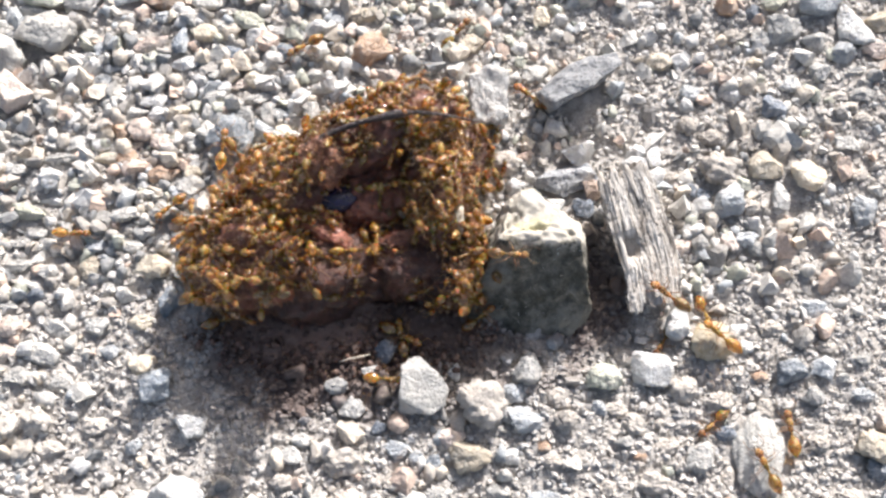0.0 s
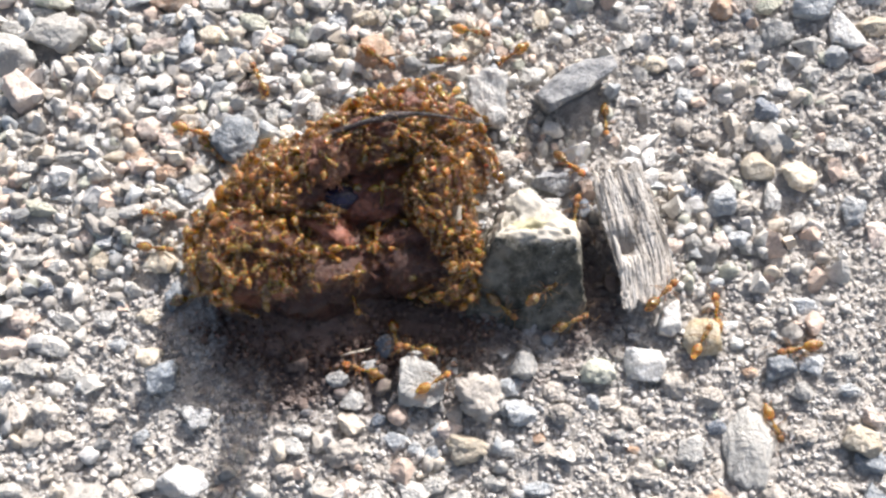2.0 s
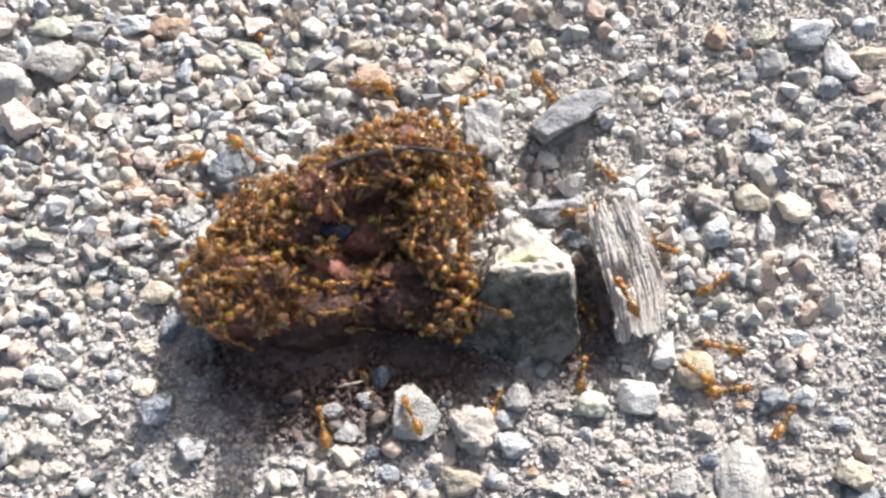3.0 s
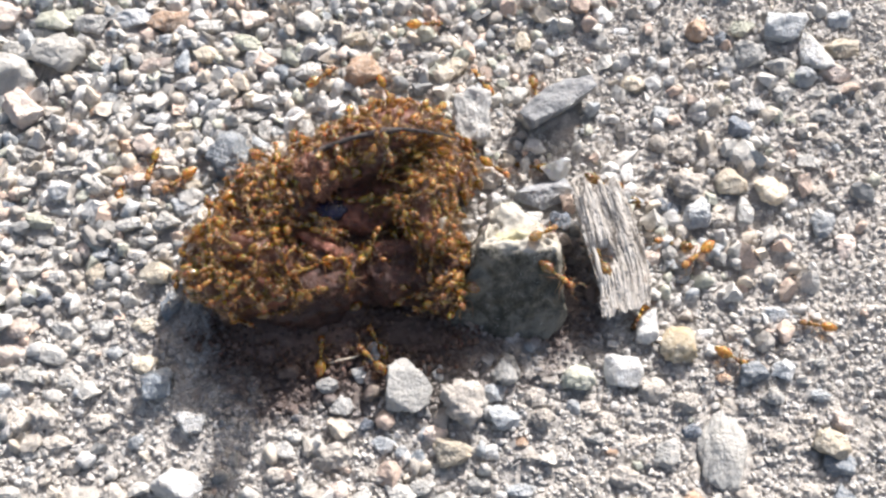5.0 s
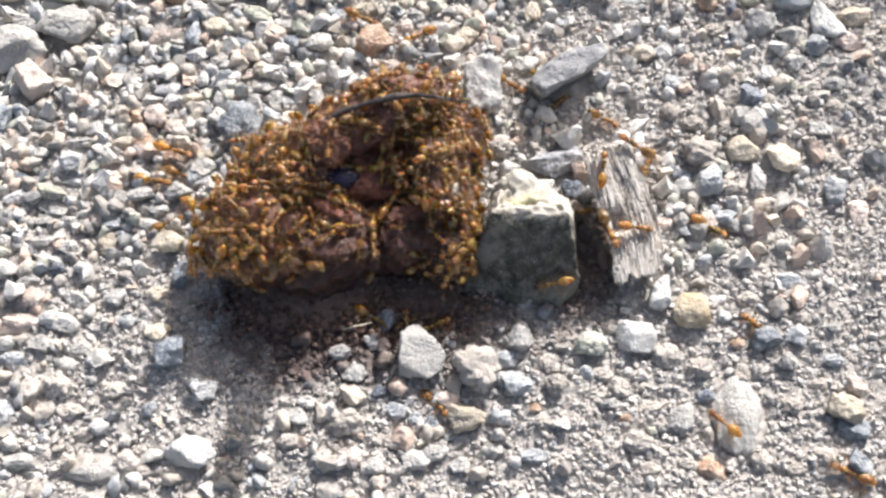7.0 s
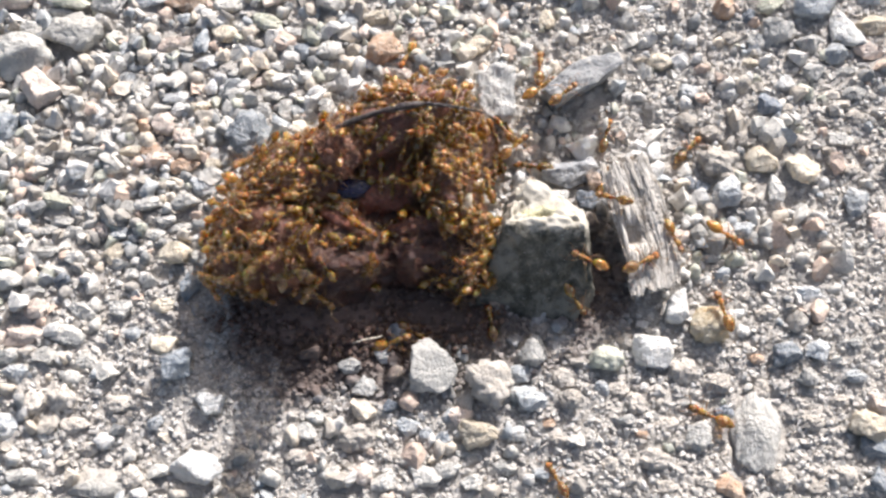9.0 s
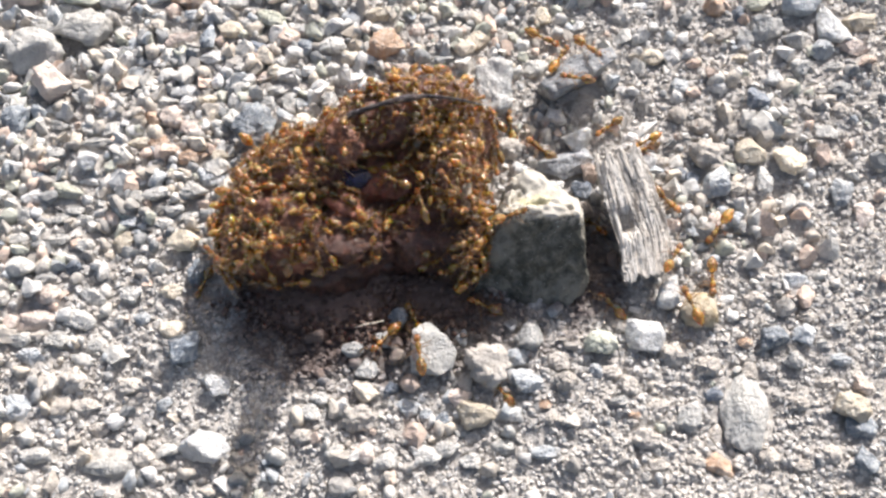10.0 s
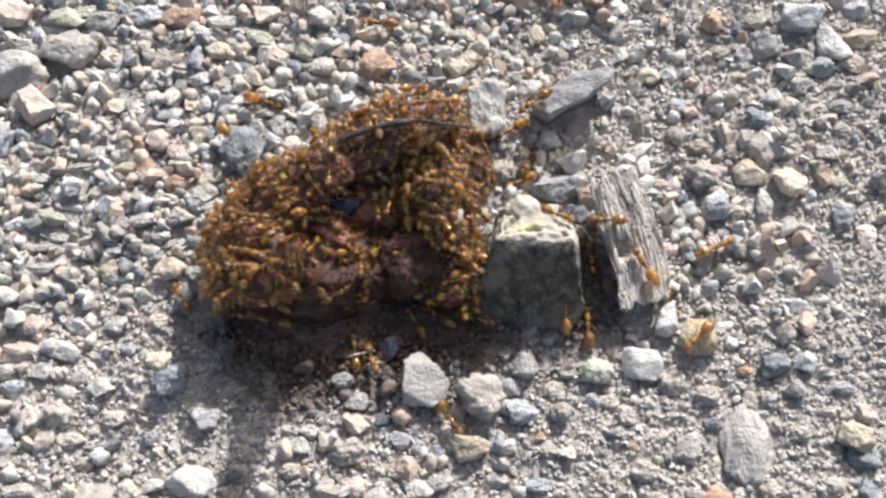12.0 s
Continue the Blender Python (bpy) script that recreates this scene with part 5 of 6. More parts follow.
def scatter(name, label, count, lo, hi, seed, sub, field, clear, sink, rough, angular, power, smooth, material, area=(-74, 74, -50, 66)):
    rng = random.Random(seed)
    templates = grain_templates(16, sub, seed * 100, rough, angular)
    V, F, base = [], [], 0
    made = 0
    while made < count:
        x, y = rng.uniform(area[0], area[1]), rng.uniform(area[2], area[3])
        if rng.random() > field(x, y):
            continue
        if any((x - a) ** 2 + (y - b) ** 2 < (r * clear) ** 2 for a, b, r in STONES):
            continue
        s = lo + (hi - lo) * rng.random() ** power
        tv, tf = templates[rng.randrange(len(templates))]
        e = Euler((rng.uniform(0, 6.3), rng.uniform(0, 6.3), rng.uniform(0, 6.3))).to_matrix()
        m = np.array(e) @ np.diag([s, s * rng.uniform(0.65, 1.0), s * rng.uniform(0.55, 0.9)])
        p = (tv @ m.T) * MM
        z = ground_height(x * MM, y * MM) + s * MM * (0.32 - sink)
        V.append(p + np.array([x * MM, y * MM, z]))
        F.append(tf + base)
        base += len(tv)
        made += 1
    me = bpy.data.meshes.new(name)
    me.from_pydata(np.concatenate(V).tolist(), [], np.concatenate(F).tolist())
    me.materials.append(material)
    if smooth:
        me.polygons.foreach_set("use_smooth", [True] * len(me.polygons))
    return tagged(new(name, me), label, "gravel", kind="stuff")


scatter("gravel", "mixed grey, white and tan gravel chips on the soil", 4200, 0.9, 3.0, 5, 2, gravelly, 0.85, 0.13, 0.20, 0.55, 2.2, False, GRAVEL)
scatter("gravel", "rounded soil-dusted grit and gravel", 4200, 0.8, 2.4, 6, 2, lambda x, y: 0.012 + 0.85 * gravelly(x, y), 0.85, 0.13, 0.30, 0.66, 1.7, True, GRAVEL)
scatter("soil_crumbs", "warm beige clods of dry soil", 3600, 0.45, 1.25, 7, 2, lambda x, y: 1.1 - gravelly(x, y), 0.9, 0.27, 0.5, 0.70, 2.6, False, CRUMB)
scatter("soil_crumbs", "small pale grit and soil crumbs", 52000, 0.22, 0.9, 8, 1, lambda x, y: 1.0 - 0.72 * gravelly(x, y), 0.75, 0.23, 0.55, 0.60, 2.1, False, CRUMB, (-58, 58, -34, 46))
scatter("soil_crumbs", "small pale grit and soil crumbs", 9000, 0.34, 1.05, 18, 1, lambda x, y: 1.0 if abs(x) > 57 or not -34 < y < 46 else 0.0, 0.75, 0.12, 0.22, 0.72, 1.9, True, CRUMB)
STONES_KEPT, STONES = STONES, []
scatter("soil_crumbs", "brown juice-stained grit at the foot of the food scrap", 1900, 0.22, 0.95, 9, 1,
        lambda x, y: max(0.0, 1.0 - ((x + 8) / 17.0) ** 2 - ((y + 8.6) / 5.8) ** 2) ** 1.3, 0.5, -0.12, 0.25, 0.68, 2.0, True, RESIDUE)
STONES = STONES_KEPT


# ---- ants ----
def ant_meshes():
    """Meshes of one ant, head along +x, in metres; feet at z = 0."""
    out = {}
    bm = bmesh.new()
    ellipsoid(bm, (1.34, 0, 0.66), (0.42, 0.35, 0.28), 3)
    for v in bm.verts:          # the head narrows to the jaws
        if v.co.x > 1.4:
            v.co.y *= 1 - 0.35 * (v.co.x - 1.4) / 0.4
            v.co.z -= 0.10 * (v.co.x - 1.4) / 0.4
    out["head"] = link_mesh("head", bm, ANT_HEAD)
    for s, side in ((-1, "r"), (1, "l")):
        bm = bmesh.new()
        tube(bm, [(1.62, 0.15 * s, 0.54), (1.86, 0.15 * s, 0.49), (1.97, 0.02 * s, 0.47)], [0.07, 0.05, 0.015], 5)
        out["jaw_" + side] = link_mesh("mandible", bm, HUSK)
    bm = bmesh.new()
    ellipsoid(bm, (0, 0, 0), (0.09, 0.06, 0.08), 1)
    out["eye"] = link_mesh("eye", bm, HUSK)
    bm = bmesh.new()
    ellipsoid(bm, (0.68, 0, 0.70), (0.40, 0.29, 0.30), 2)
    ellipsoid(bm, (0.22, 0, 0.62), (0.40, 0.22, 0.24), 2)
    out["thorax"] = link_mesh("thorax", bm, AMBER)
    bm = bmesh.new()
    ellipsoid(bm, (-0.22, 0, 0.62), (0.15, 0.12, 0.19), 2)
    ellipsoid(bm, (-0.46, 0, 0.60), (0.13, 0.14, 0.17), 2)
    tube(bm, [(0.0, 0, 0.55), (-0.3, 0, 0.54), (-0.65, 0, 0.56)], [0.09, 0.08, 0.09], 6)
    out["petiole"] = link_mesh("petiole", bm, AMBER)
    bm = bmesh.new()
    ellipsoid(bm, (-1.27, 0, 0.67), (0.84, 0.53, 0.49), 3)
    for v in bm.verts:          # pointed behind, with faint rings
        if v.co.x < -1.3:
            k = 1 - 0.30 * min(1, (-1.3 - v.co.x) / 0.66)
            v.co.y *= k
            v.co.z = 0.62 + (v.co.z - 0.62) * k
        ring = 1 - 0.035 * (0.5 + 0.5 * math.cos((v.co.x + 1.2) * 15))
        v.co.y *= ring
        v.co.z = 0.66 + (v.co.z - 0.66) * ring
    out["gaster"] = link_mesh("gaster", bm, GASTER)
    for s, side in ((-1, "r"), (1, "l")):
        bm = bmesh.new()
        tube(bm, [(0, 0, 0), (0.30, 0.42 * s, 0.22), (0.42, 0.52 * s, 0.20), (0.85, 0.50 * s, -0.10), (1.05, 0.46 * s, -0.22)], [0.026, 0.023, 0.023, 0.028, 0.032], 5)
        out["antenna_" + side] = link_mesh("antenna", bm, LIMB)
        for which, ahead in (("front", 0.75), ("middle", -0.12), ("hind", -0.95)):
            bm = bmesh.new()
            reach = {"front": 0.95, "middle": 1.1, "hind": 1.1}[which]
            tube(bm, [(0, 0, 0), (ahead * 0.35, 0.45 * s, 0.30), (ahead * 0.55, 0.72 * s, 0.34), (ahead * 0.95, reach * 0.85 * s, -0.18), (ahead * 1.25, reach * 1.05 * s, -0.50), (ahead * 1.42, reach * 1.12 * s, -0.53)],
                 [0.042, 0.040, 0.028, 0.022, 0.015, 0.010], 5)
            out[which + "_" + side] = link_mesh("leg", bm, LIMB)
    for me in out.values():
        me.transform(Matrix.Diagonal((MM, MM, MM, 1)))
    return out


ANT_MESH = ant_meshes()
ANT_LABEL = "amber-brown ant with glossy gaster"


def build_ant():
    ob = tagged(new("ant"), ANT_LABEL, "ant", "swarm of ants")
    head = part("head", ANT_MESH["head"], None, ob)
    part("thorax", ANT_MESH["thorax"], None, ob)
    part("petiole", ANT_MESH["petiole"], None, ob)
    part("gaster", ANT_MESH["gaster"], None, ob, "glossy brown banded gaster")
    for s, side in ((-1, "r"), (1, "l")):
        part("mandible", ANT_MESH["jaw_" + side], None, head, "dark brown mandible")
        e = part("eye", ANT_MESH["eye"], None, head, "tiny black eye")
        e.location = (1.44 * MM, 0.30 * s * MM, 0.76 * MM)
        a = part("antenna", ANT_MESH["antenna_" + side], None, ob)
        a.location = (1.62 * MM, 0.18 * s * MM, 0.72 * MM)
        for which, x in (("front", 0.72), ("middle", 0.42), ("hind", 0.14)):
            g = part("leg", ANT_MESH[which + "_" + side], None, ob)
            g.location = (x * MM, 0.2 * s * MM, 0.54 * MM)
    return ob


FIRST_ANT = build_ant()
ANTS = []       # (ant, rows, walking)


def next_ant(size):
    ob = FIRST_ANT if not ANTS else copy_thing(FIRST_ANT, Matrix())
    ob.scale = (size, size, size)
    return ob


def stand(place, heading, normal):
    """The pose of an ant on a surface."""
    up = normal.normalized()
    x = heading - up * heading.dot(up)
    if x.length < 1e-9:
        x = up.orthogonal()
    x.normalize()
    y = up.cross(x)
    m = Matrix((x, y, up)).transposed().to_4x4()
    m.translation = place
    return m


from mathutils.bvhtree import BVHTree


def surface(objects):
    verts, faces = [], []
    bpy.context.view_layer.update()
    for ob in objects:
        base = len(verts)
        verts += [ob.matrix_world @ v.co for v in ob.data.vertices]
        faces += [[base + i for i in p.vertices] for p in ob.data.polygons]
    return BVHTree.FromPolygons(verts, faces)


COVERED = [o for o in LOBES if o.name.split(".")[0] in ("core", "lobe", "strip")]
SCRAP_SURFACE = surface(COVERED)


# places on the scrap where few ants sit: x, y, reach across and along, highest z, in mm
BARE = ((-4.4, 4.6, 4.2, 3.6, 9.6), (-9.8, 5.6, 2.4, 2.9, 99), (-8.6, -0.8, 2.8, 1.7, 99), (-8.9, 2.6, 2.6, 1.7, 99), (-1.5, -3.6, 4.6, 2.0, 99), (-11.0, -7.0, 9.0, 2.8, 6.8), (-17.5, -6.6, 5.0, 3.2, 4.6), (-0.5, -6.0, 4.0, 2.6, 4.4))


def skin_seats(rng, count, gaps, low):
    """Places spread over the outer skin of the scrap, no two closer than the gap."""
    bpy.context.view_layer.update()
    faces, areas = [], []
    for ob in COVERED:
        for p in ob.data.polygons:
            faces.append((ob, p))
            areas.append(p.area)
    total = np.cumsum(areas)
    seats = []
    for _ in range(30000):
        if len(seats) >= count:
            break
        ob, p = faces[min(int(np.searchsorted(total, rng.random() * total[-1])), len(faces) - 1)]
        place, nrm = ob.matrix_world @ p.center, p.normal.copy()
        if place.z < low * MM or nrm.z < -0.45:
            continue
        if SCRAP_SURFACE.ray_cast(place + nrm * 0.05 * MM, nrm, 2.5 * MM)[0] is not None:
            continue
        q = place / MM
        bare = math.exp(-(((q.x + 6.5) / 8.0) ** 2 + ((q.y + 1.5) / 4.5) ** 2))
        bare = max(bare, math.exp(-(((q.x + 0.5) / 4.5) ** 2 + ((q.y + 3.5) / 3.5) ** 2)))
        if rng.random() < 0.88 and any(((q.x - x) / rx) ** 2 + ((q.y - y) / ry) ** 2 < 1 and q.z < top for x, y, rx, ry, top in BARE):
            continue        # the hollow, the flap, the strip and the shell stay mostly bare
        patch = noise.noise(q * 0.38)
        if nrm.y < -0.15 and patch < -0.08 or 0.8 * bare + 1.25 * patch > 0.72 or q.z < 2.4 and q.y < -5:
            continue        # few cling to the steep front and the bare middle
        gap = gaps[0] if rng.random() < 0.7 else gaps[1]
        if any((place - q).length < gap * MM for q, _ in seats):
            continue
        seats.append((place, nrm))
    return seats

LAND = surface(LOBES + [rock, chip] + LOOSE + [o for o in scene.objects if o.name in ("gravel", "ground")])


def swarm(count):
    """Ants that crawl on the scrap: each creeps over its surface, stops and turns."""
    rng = random.Random(21)
    for p, nrm in skin_seats(rng, count, (1.35, 0.95), 1.2):
        heading = Vector((rng.gauss(0, 1), rng.gauss(0, 1), rng.gauss(0, 1)))
        size = rng.uniform(0.78, 1.04)
        ob = next_ant(size)
        rows, t = [], 0.0
        lively = rng.random()
        lift = 0.1 if rng.random() < 0.6 else rng.uniform(0.5, 1.3)
        step = 0.6
        lean = Vector((rng.gauss(0, 0.5), rng.gauss(0, 0.5), rng.gauss(0, 0.5)))
        while t < 12.01:
            rows.append((t, stand(p + nrm * lift * MM, heading, nrm + lean)))
            heading = (heading - nrm * heading.dot(nrm)).normalized()
            heading = (Matrix.Rotation(rng.gauss(0, 0.35 + 0.35 * lively), 3, nrm) @ heading).normalized()
            q = p + heading * (0.15 + 1.1 * lively * rng.random()) * MM
            near = SCRAP_SURFACE.find_nearest(q)
            if near[0] is not None and near[0].z > 0.5 * MM:
                turned = nrm.lerp(near[1], 0.6).normalized()
                p, nrm = near[0], turned
            else:
                heading = -heading.lerp(nrm.orthogonal(), 0.4)
            t = round(t + step, 3)
        ANTS.append((ob, rows, False))


def ant_heap(count, seed, gap):
    """The countless ants of the lower layer, joined; each heap heaves as one."""
    rng = random.Random(seed)
    pieces = []
    for o in (FIRST_ANT, *FIRST_ANT.children):
        if o.data and o.name.split(".")[0] in ("head", "thorax", "petiole", "gaster", "leg", "antenna"):
            pieces.append((np.array([v.co[:] for v in o.data.vertices]) + np.array(o.location), [tuple(p.vertices) for p in o.data.polygons], o.data.materials[0]))
    mats = [AMBER, GASTER, ANT_HEAD, LIMB]
    V, F, M, base = [], [], [], 0
    for place, nrm in skin_seats(rng, count, (gap, gap), 0.6):
        m = stand(place - nrm * 0.15 * MM, Vector((rng.gauss(0, 1), rng.gauss(0, 1), rng.gauss(0, 1))), nrm + Vector((rng.gauss(0, 0.3), rng.gauss(0, 0.3), rng.gauss(0, 0.3))))
        rot, size = np.array(m.to_3x3()), rng.uniform(0.74, 0.94)
        for v, f, mat in pieces:
            V.append((v * size) @ rot.T + np.array(m.translation))
            F += [tuple(i + base for i in p) for p in f]
            M += [mats.index(mat)] * len(f)
            base += len(v)
    me = bpy.data.meshes.new("ant_heap")
    me.from_pydata(np.concatenate(V).tolist(), [], F)
    for mat in mats:
        me.materials.append(mat)
    me.polygons.foreach_set("material_index", M)
    me.polygons.foreach_set("use_smooth", [True] * len(me.polygons))
    ob = tagged(new("ant_heap", me), "dense lower layer of amber-brown ants on the scrap", "ants", kind="stuff")
    rows, t = [], 0.0
    while t < 12.01:
        rows.append((t, pose(rng.uniform(-0.25, 0.25) * MM, rng.uniform(-0.25, 0.25) * MM, rng.uniform(-0.1, 0.12) * MM)))
        t = round(t + 0.6, 3)
    ANTS.append((ob, rows, False))


def on_land(x, y):
    hit = LAND.ray_cast(Vector((x, y, 0.05)), Vector((0, 0, -1)))
    return (hit[0], hit[1]) if hit[0] is not None else (Vector((x, y, 0)), Vector((0, 0, 1)))


def wander(points, size=0.92, first=None):
    """An ant that walks over the ground. points: (seconds, x, y) in mm; it waits at the ends."""
    ob = next_ant(size)
    rows, heading = [], Vector((first or (1, 0.3))).to_3d()
    up = Vector((0, 0, 1))
    t = 0.0

    def at(s):
        if s <= points[0][0]:
            return Vector(points[0][1:])
        for (t0, x0, y0), (t1, x1, y1) in zip(points, points[1:]):
            if s <= t1:
                k = (s - t0) / (t1 - t0)
                return Vector((x0 + (x1 - x0) * k, y0 + (y1 - y0) * k))
        return Vector(points[-1][1:])

    d = at(0.6) - at(0)
    if d.length > 0.2 and not first:
        heading = d.to_3d()
    while t < 12.01:
        here, ahead = at(t), at(t + 0.3)
        move = ahead - here
        if move.length > 0.25:
            want = move.to_3d().normalized()
            heading = heading.normalized().lerp(want, 0.75)
            if heading.length < 0.2:
                heading = want.cross(Vector((0, 0, 1)))
        p, nrm = on_land(here.x * MM, here.y * MM)
        up = up.lerp((nrm + Vector((0, 0, 0.8))).normalized(), 0.6).normalized()
        rows.append((t, stand(p + up * 0.02 * MM, heading, up)))
        t = round(t + 0.25, 3)
    ANTS.append((ob, rows, True))


swarm(268)
for _seed in (31, 32, 33, 34, 35, 36):
    ant_heap(100, _seed, 1.45)
wander([(0.0, -26.1, 3.9), (0.5, -29.2, 1.0), (1.0, -27.6, 3.0), (1.5, -28.3, 3.0), (2.0, -28.0, 3.1), (2.5, -32.6, 3.8), (3.0, -27.5, 4.6), (5.0, -32.4, 8.1), (5.5, -32.0, 12.6), (6.0, -34.0, 8.6), (6.5, -30.3, 7.3), (7.0, -26.8, 6.0), (9.0, -21.7, 4.2), (9.5, -21.7, 4.1), (10.0, -21.4, 3.7), (10.5, -21.6, 4.0), (11.0, -21.9, 3.7), (11.5, -21.5, 3.5), (12.0, -21.5, 3.7)], 1.02)
wander([(0.0, -35.7, 1.2), (0.5, -31.6, 0.9), (1.0, -30.8, 4.7), (1.5, -26.8, 3.9), (2.0, -22.6, 3.3), (2.5, -22.1, 3.4), (3.0, -21.5, 3.7), (5.0, -21.7, 3.6), (5.5, -26.4, 3.3), (6.0, -26.3, 2.9), (6.5, -28.6, 2.9), (7.0, -24.5, 2.2), (9.0, -21.9, 1.7), (9.5, -22.0, 1.6), (10.0, -21.7, 1.8), (10.5, -21.7, 2.0), (11.0, -22.0, 1.7), (11.5, -22.3, 1.4), (12.0, -22.3, 1.3)], 1.05)
wander([(0.0, -21.0, 10.0), (0.5, -20.7, 13.1), (1.0, -22.6, 11.2), (1.5, -23.0, 10.5), (2.0, -23.3, 10.8), (2.5, -20.1, 8.1), (3.0, -22.5, 9.0), (5.0, -26.1, 8.7), (5.5, -26.6, 8.1), (6.0, -27.2, 8.1), (6.5, -27.1, 8.0), (7.0, -27.6, 8.4), (9.0, -20.8, 5.9), (9.5, -20.5, 5.7), (10.0, -20.6, 8.8), (10.5, -19.8, 7.9), (11.0, -22.6, 10.6), (11.5, -25.0, 16.5), (12.0, -22.2, 13.9)], 1.19)
wander([(0.0, -4.2, -13.5), (0.5, -1.7, -13.7), (1.0, 0.2, -13.7), (1.5, -0.1, -13.8), (2.0, 0.6, -14.8), (2.5, 3.5, -11.7), (3.0, 7.1, -13.2), (5.0, 8.5, 10.0), (5.5, 12.1, 6.0), (6.0, 11.5, 6.0), (6.5, 12.2, 6.0), (7.0, 18.2, 3.7), (9.0, 17.8, 6.9), (9.5, 20.5, 11.2), (10.0, 22.8, 9.8), (10.5, 19.0, 9.0), (11.0, 18.4, 12.0), (11.5, 14.6, 10.7), (12.0, 9.6, 8.2)], 1.03)
wander([(0.0, 4.9, -7.4), (0.5, 6.6, -6.1), (1.0, 7.5, -6.2), (1.5, 7.6, -7.1), (2.0, 7.3, -7.1), (2.5, 7.9, -7.5), (3.0, 6.9, -4.9), (5.0, 4.9, -4.7), (5.5, 1.2, -3.1), (6.0, 11.5, -7.0), (6.5, 8.1, -8.3), (7.0, 0.7, -19.6), (9.0, 11.1, -25.2), (9.5, 8.2, -21.7), (10.0, 6.1, -18.3), (10.5, 3.2, -15.0), (11.0, 1.1, -11.6), (11.5, -1.4, -8.7), (12.0, -1.7, -8.1)], 1.04)
wander([(0.0, 7.4, -3.5), (0.5, 9.4, -3.7), (1.0, 10.8, -2.4), (1.5, 12.2, -6.5), (2.0, 11.0, -6.3), (2.5, 12.2, -5.8), (3.0, 16.6, -3.9), (5.0, 12.8, -0.7), (5.5, 15.9, 0.4), (6.0, 13.9, -0.6), (6.5, 15.6, 2.4), (7.0, 15.8, 1.0), (9.0, 17.4, 1.8), (9.5, 13.7, 2.1), (10.0, 16.7, 0.1), (10.5, 19.0, -2.2), (11.0, 18.5, 0.0), (11.5, 18.6, 1.1), (12.0, 17.8, 1.1)], 1.04)
wander([(0.0, 22.5, -6.3), (0.5, 14.4, -0.7), (1.0, 13.4, 0.1), (1.5, 14.5, -2.8), (2.0, 15.2, 3.5), (2.5, 15.8, 5.9), (3.0, 16.2, 6.9), (5.0, 19.8, 6.7), (5.5, 20.2, 6.5), (6.0, 24.6, 6.6), (6.5, 22.4, 2.4), (7.0, 21.3, 6.3), (9.0, 9.8, 8.1), (9.5, 9.6, 8.1), (10.0, 11.2, 9.2), (10.5, 10.1, 9.6), (11.0, 9.9, 9.3), (11.5, 10.4, 9.2), (12.0, 10.9, 10.4)], 1.21)
wander([(0.0, 22.5, -9.7), (0.5, 20.9, -12.0), (1.0, 21.4, -11.6), (1.5, 15.7, -7.3), (2.0, 14.0, -8.3), (2.5, 14.6, -8.0), (3.0, 15.7, -10.0), (5.0, 12.7, 10.8), (5.5, 11.1, 10.6), (6.0, 9.9, 11.2), (6.5, 9.4, 11.9), (7.0, 14.4, 14.7), (9.0, 13.1, 14.7), (9.5, 14.9, 16.4), (10.0, 15.0, 15.8), (10.5, 11.5, 17.4), (11.0, 6.0, 17.9), (11.5, 8.6, 19.6), (12.0, 4.8, 19.2)], 1.06)
wander([(0.0, 27.0, -7.0), (0.5, 28.3, -11.6), (1.0, 31.8, -13.9), (1.5, 29.7, -12.4), (2.0, 26.6, -10.5), (2.5, 27.3, -9.9), (3.0, 26.7, -10.4), (5.0, 23.5, -6.3), (5.5, 23.2, -7.7), (6.0, 14.0, -6.9), (6.5, 13.7, -7.2), (7.0, 12.8, -7.4), (9.0, 13.6, -7.6), (9.5, 16.3, -12.5), (10.0, 17.9, -9.2), (10.5, 14.1, -7.0), (11.0, 13.5, -8.1), (11.5, 13.5, -7.5), (12.0, 13.5, -7.7)], 1.03)
wander([(0.0, 27.4, -9.9), (0.5, 26.4, -9.1), (1.0, 27.1, -9.3), (1.5, 28.5, -8.9), (2.0, 28.5, -7.2), (2.5, 28.6, -1.1), (3.0, 29.8, -0.4), (5.0, 29.7, -0.2), (5.5, 28.9, -0.8), (6.0, 29.7, -0.4), (6.5, 29.2, -0.1), (7.0, 29.8, -0.4), (9.0, 29.2, -0.6), (9.5, 29.6, -0.6), (10.0, 29.9, -0.4), (10.5, 29.2, -0.9), (11.0, 29.4, -0.3), (11.5, 29.9, -0.2), (12.0, 29.7, -0.2)], 1.21)
wander([(0.0, 26.6, -17.8), (0.5, 25.0, -18.4), (1.0, 36.6, -20.5), (1.5, 32.9, -18.8), (2.0, 33.3, -18.5), (2.5, 33.4, -20.6), (3.0, 35.4, -15.0), (5.0, 41.4, -7.9), (5.5, 36.6, -8.7), (6.0, 32.9, -8.0), (6.5, 32.7, -23.3), (7.0, 29.1, -21.5), (9.0, 14.5, -4.8), (9.5, 10.5, -3.5), (10.0, 7.0, -2.6), (10.5, 12.2, -1.8), (11.0, 12.1, -1.3), (11.5, 7.5, -4.2), (12.0, 4.0, -2.8)], 1.05)
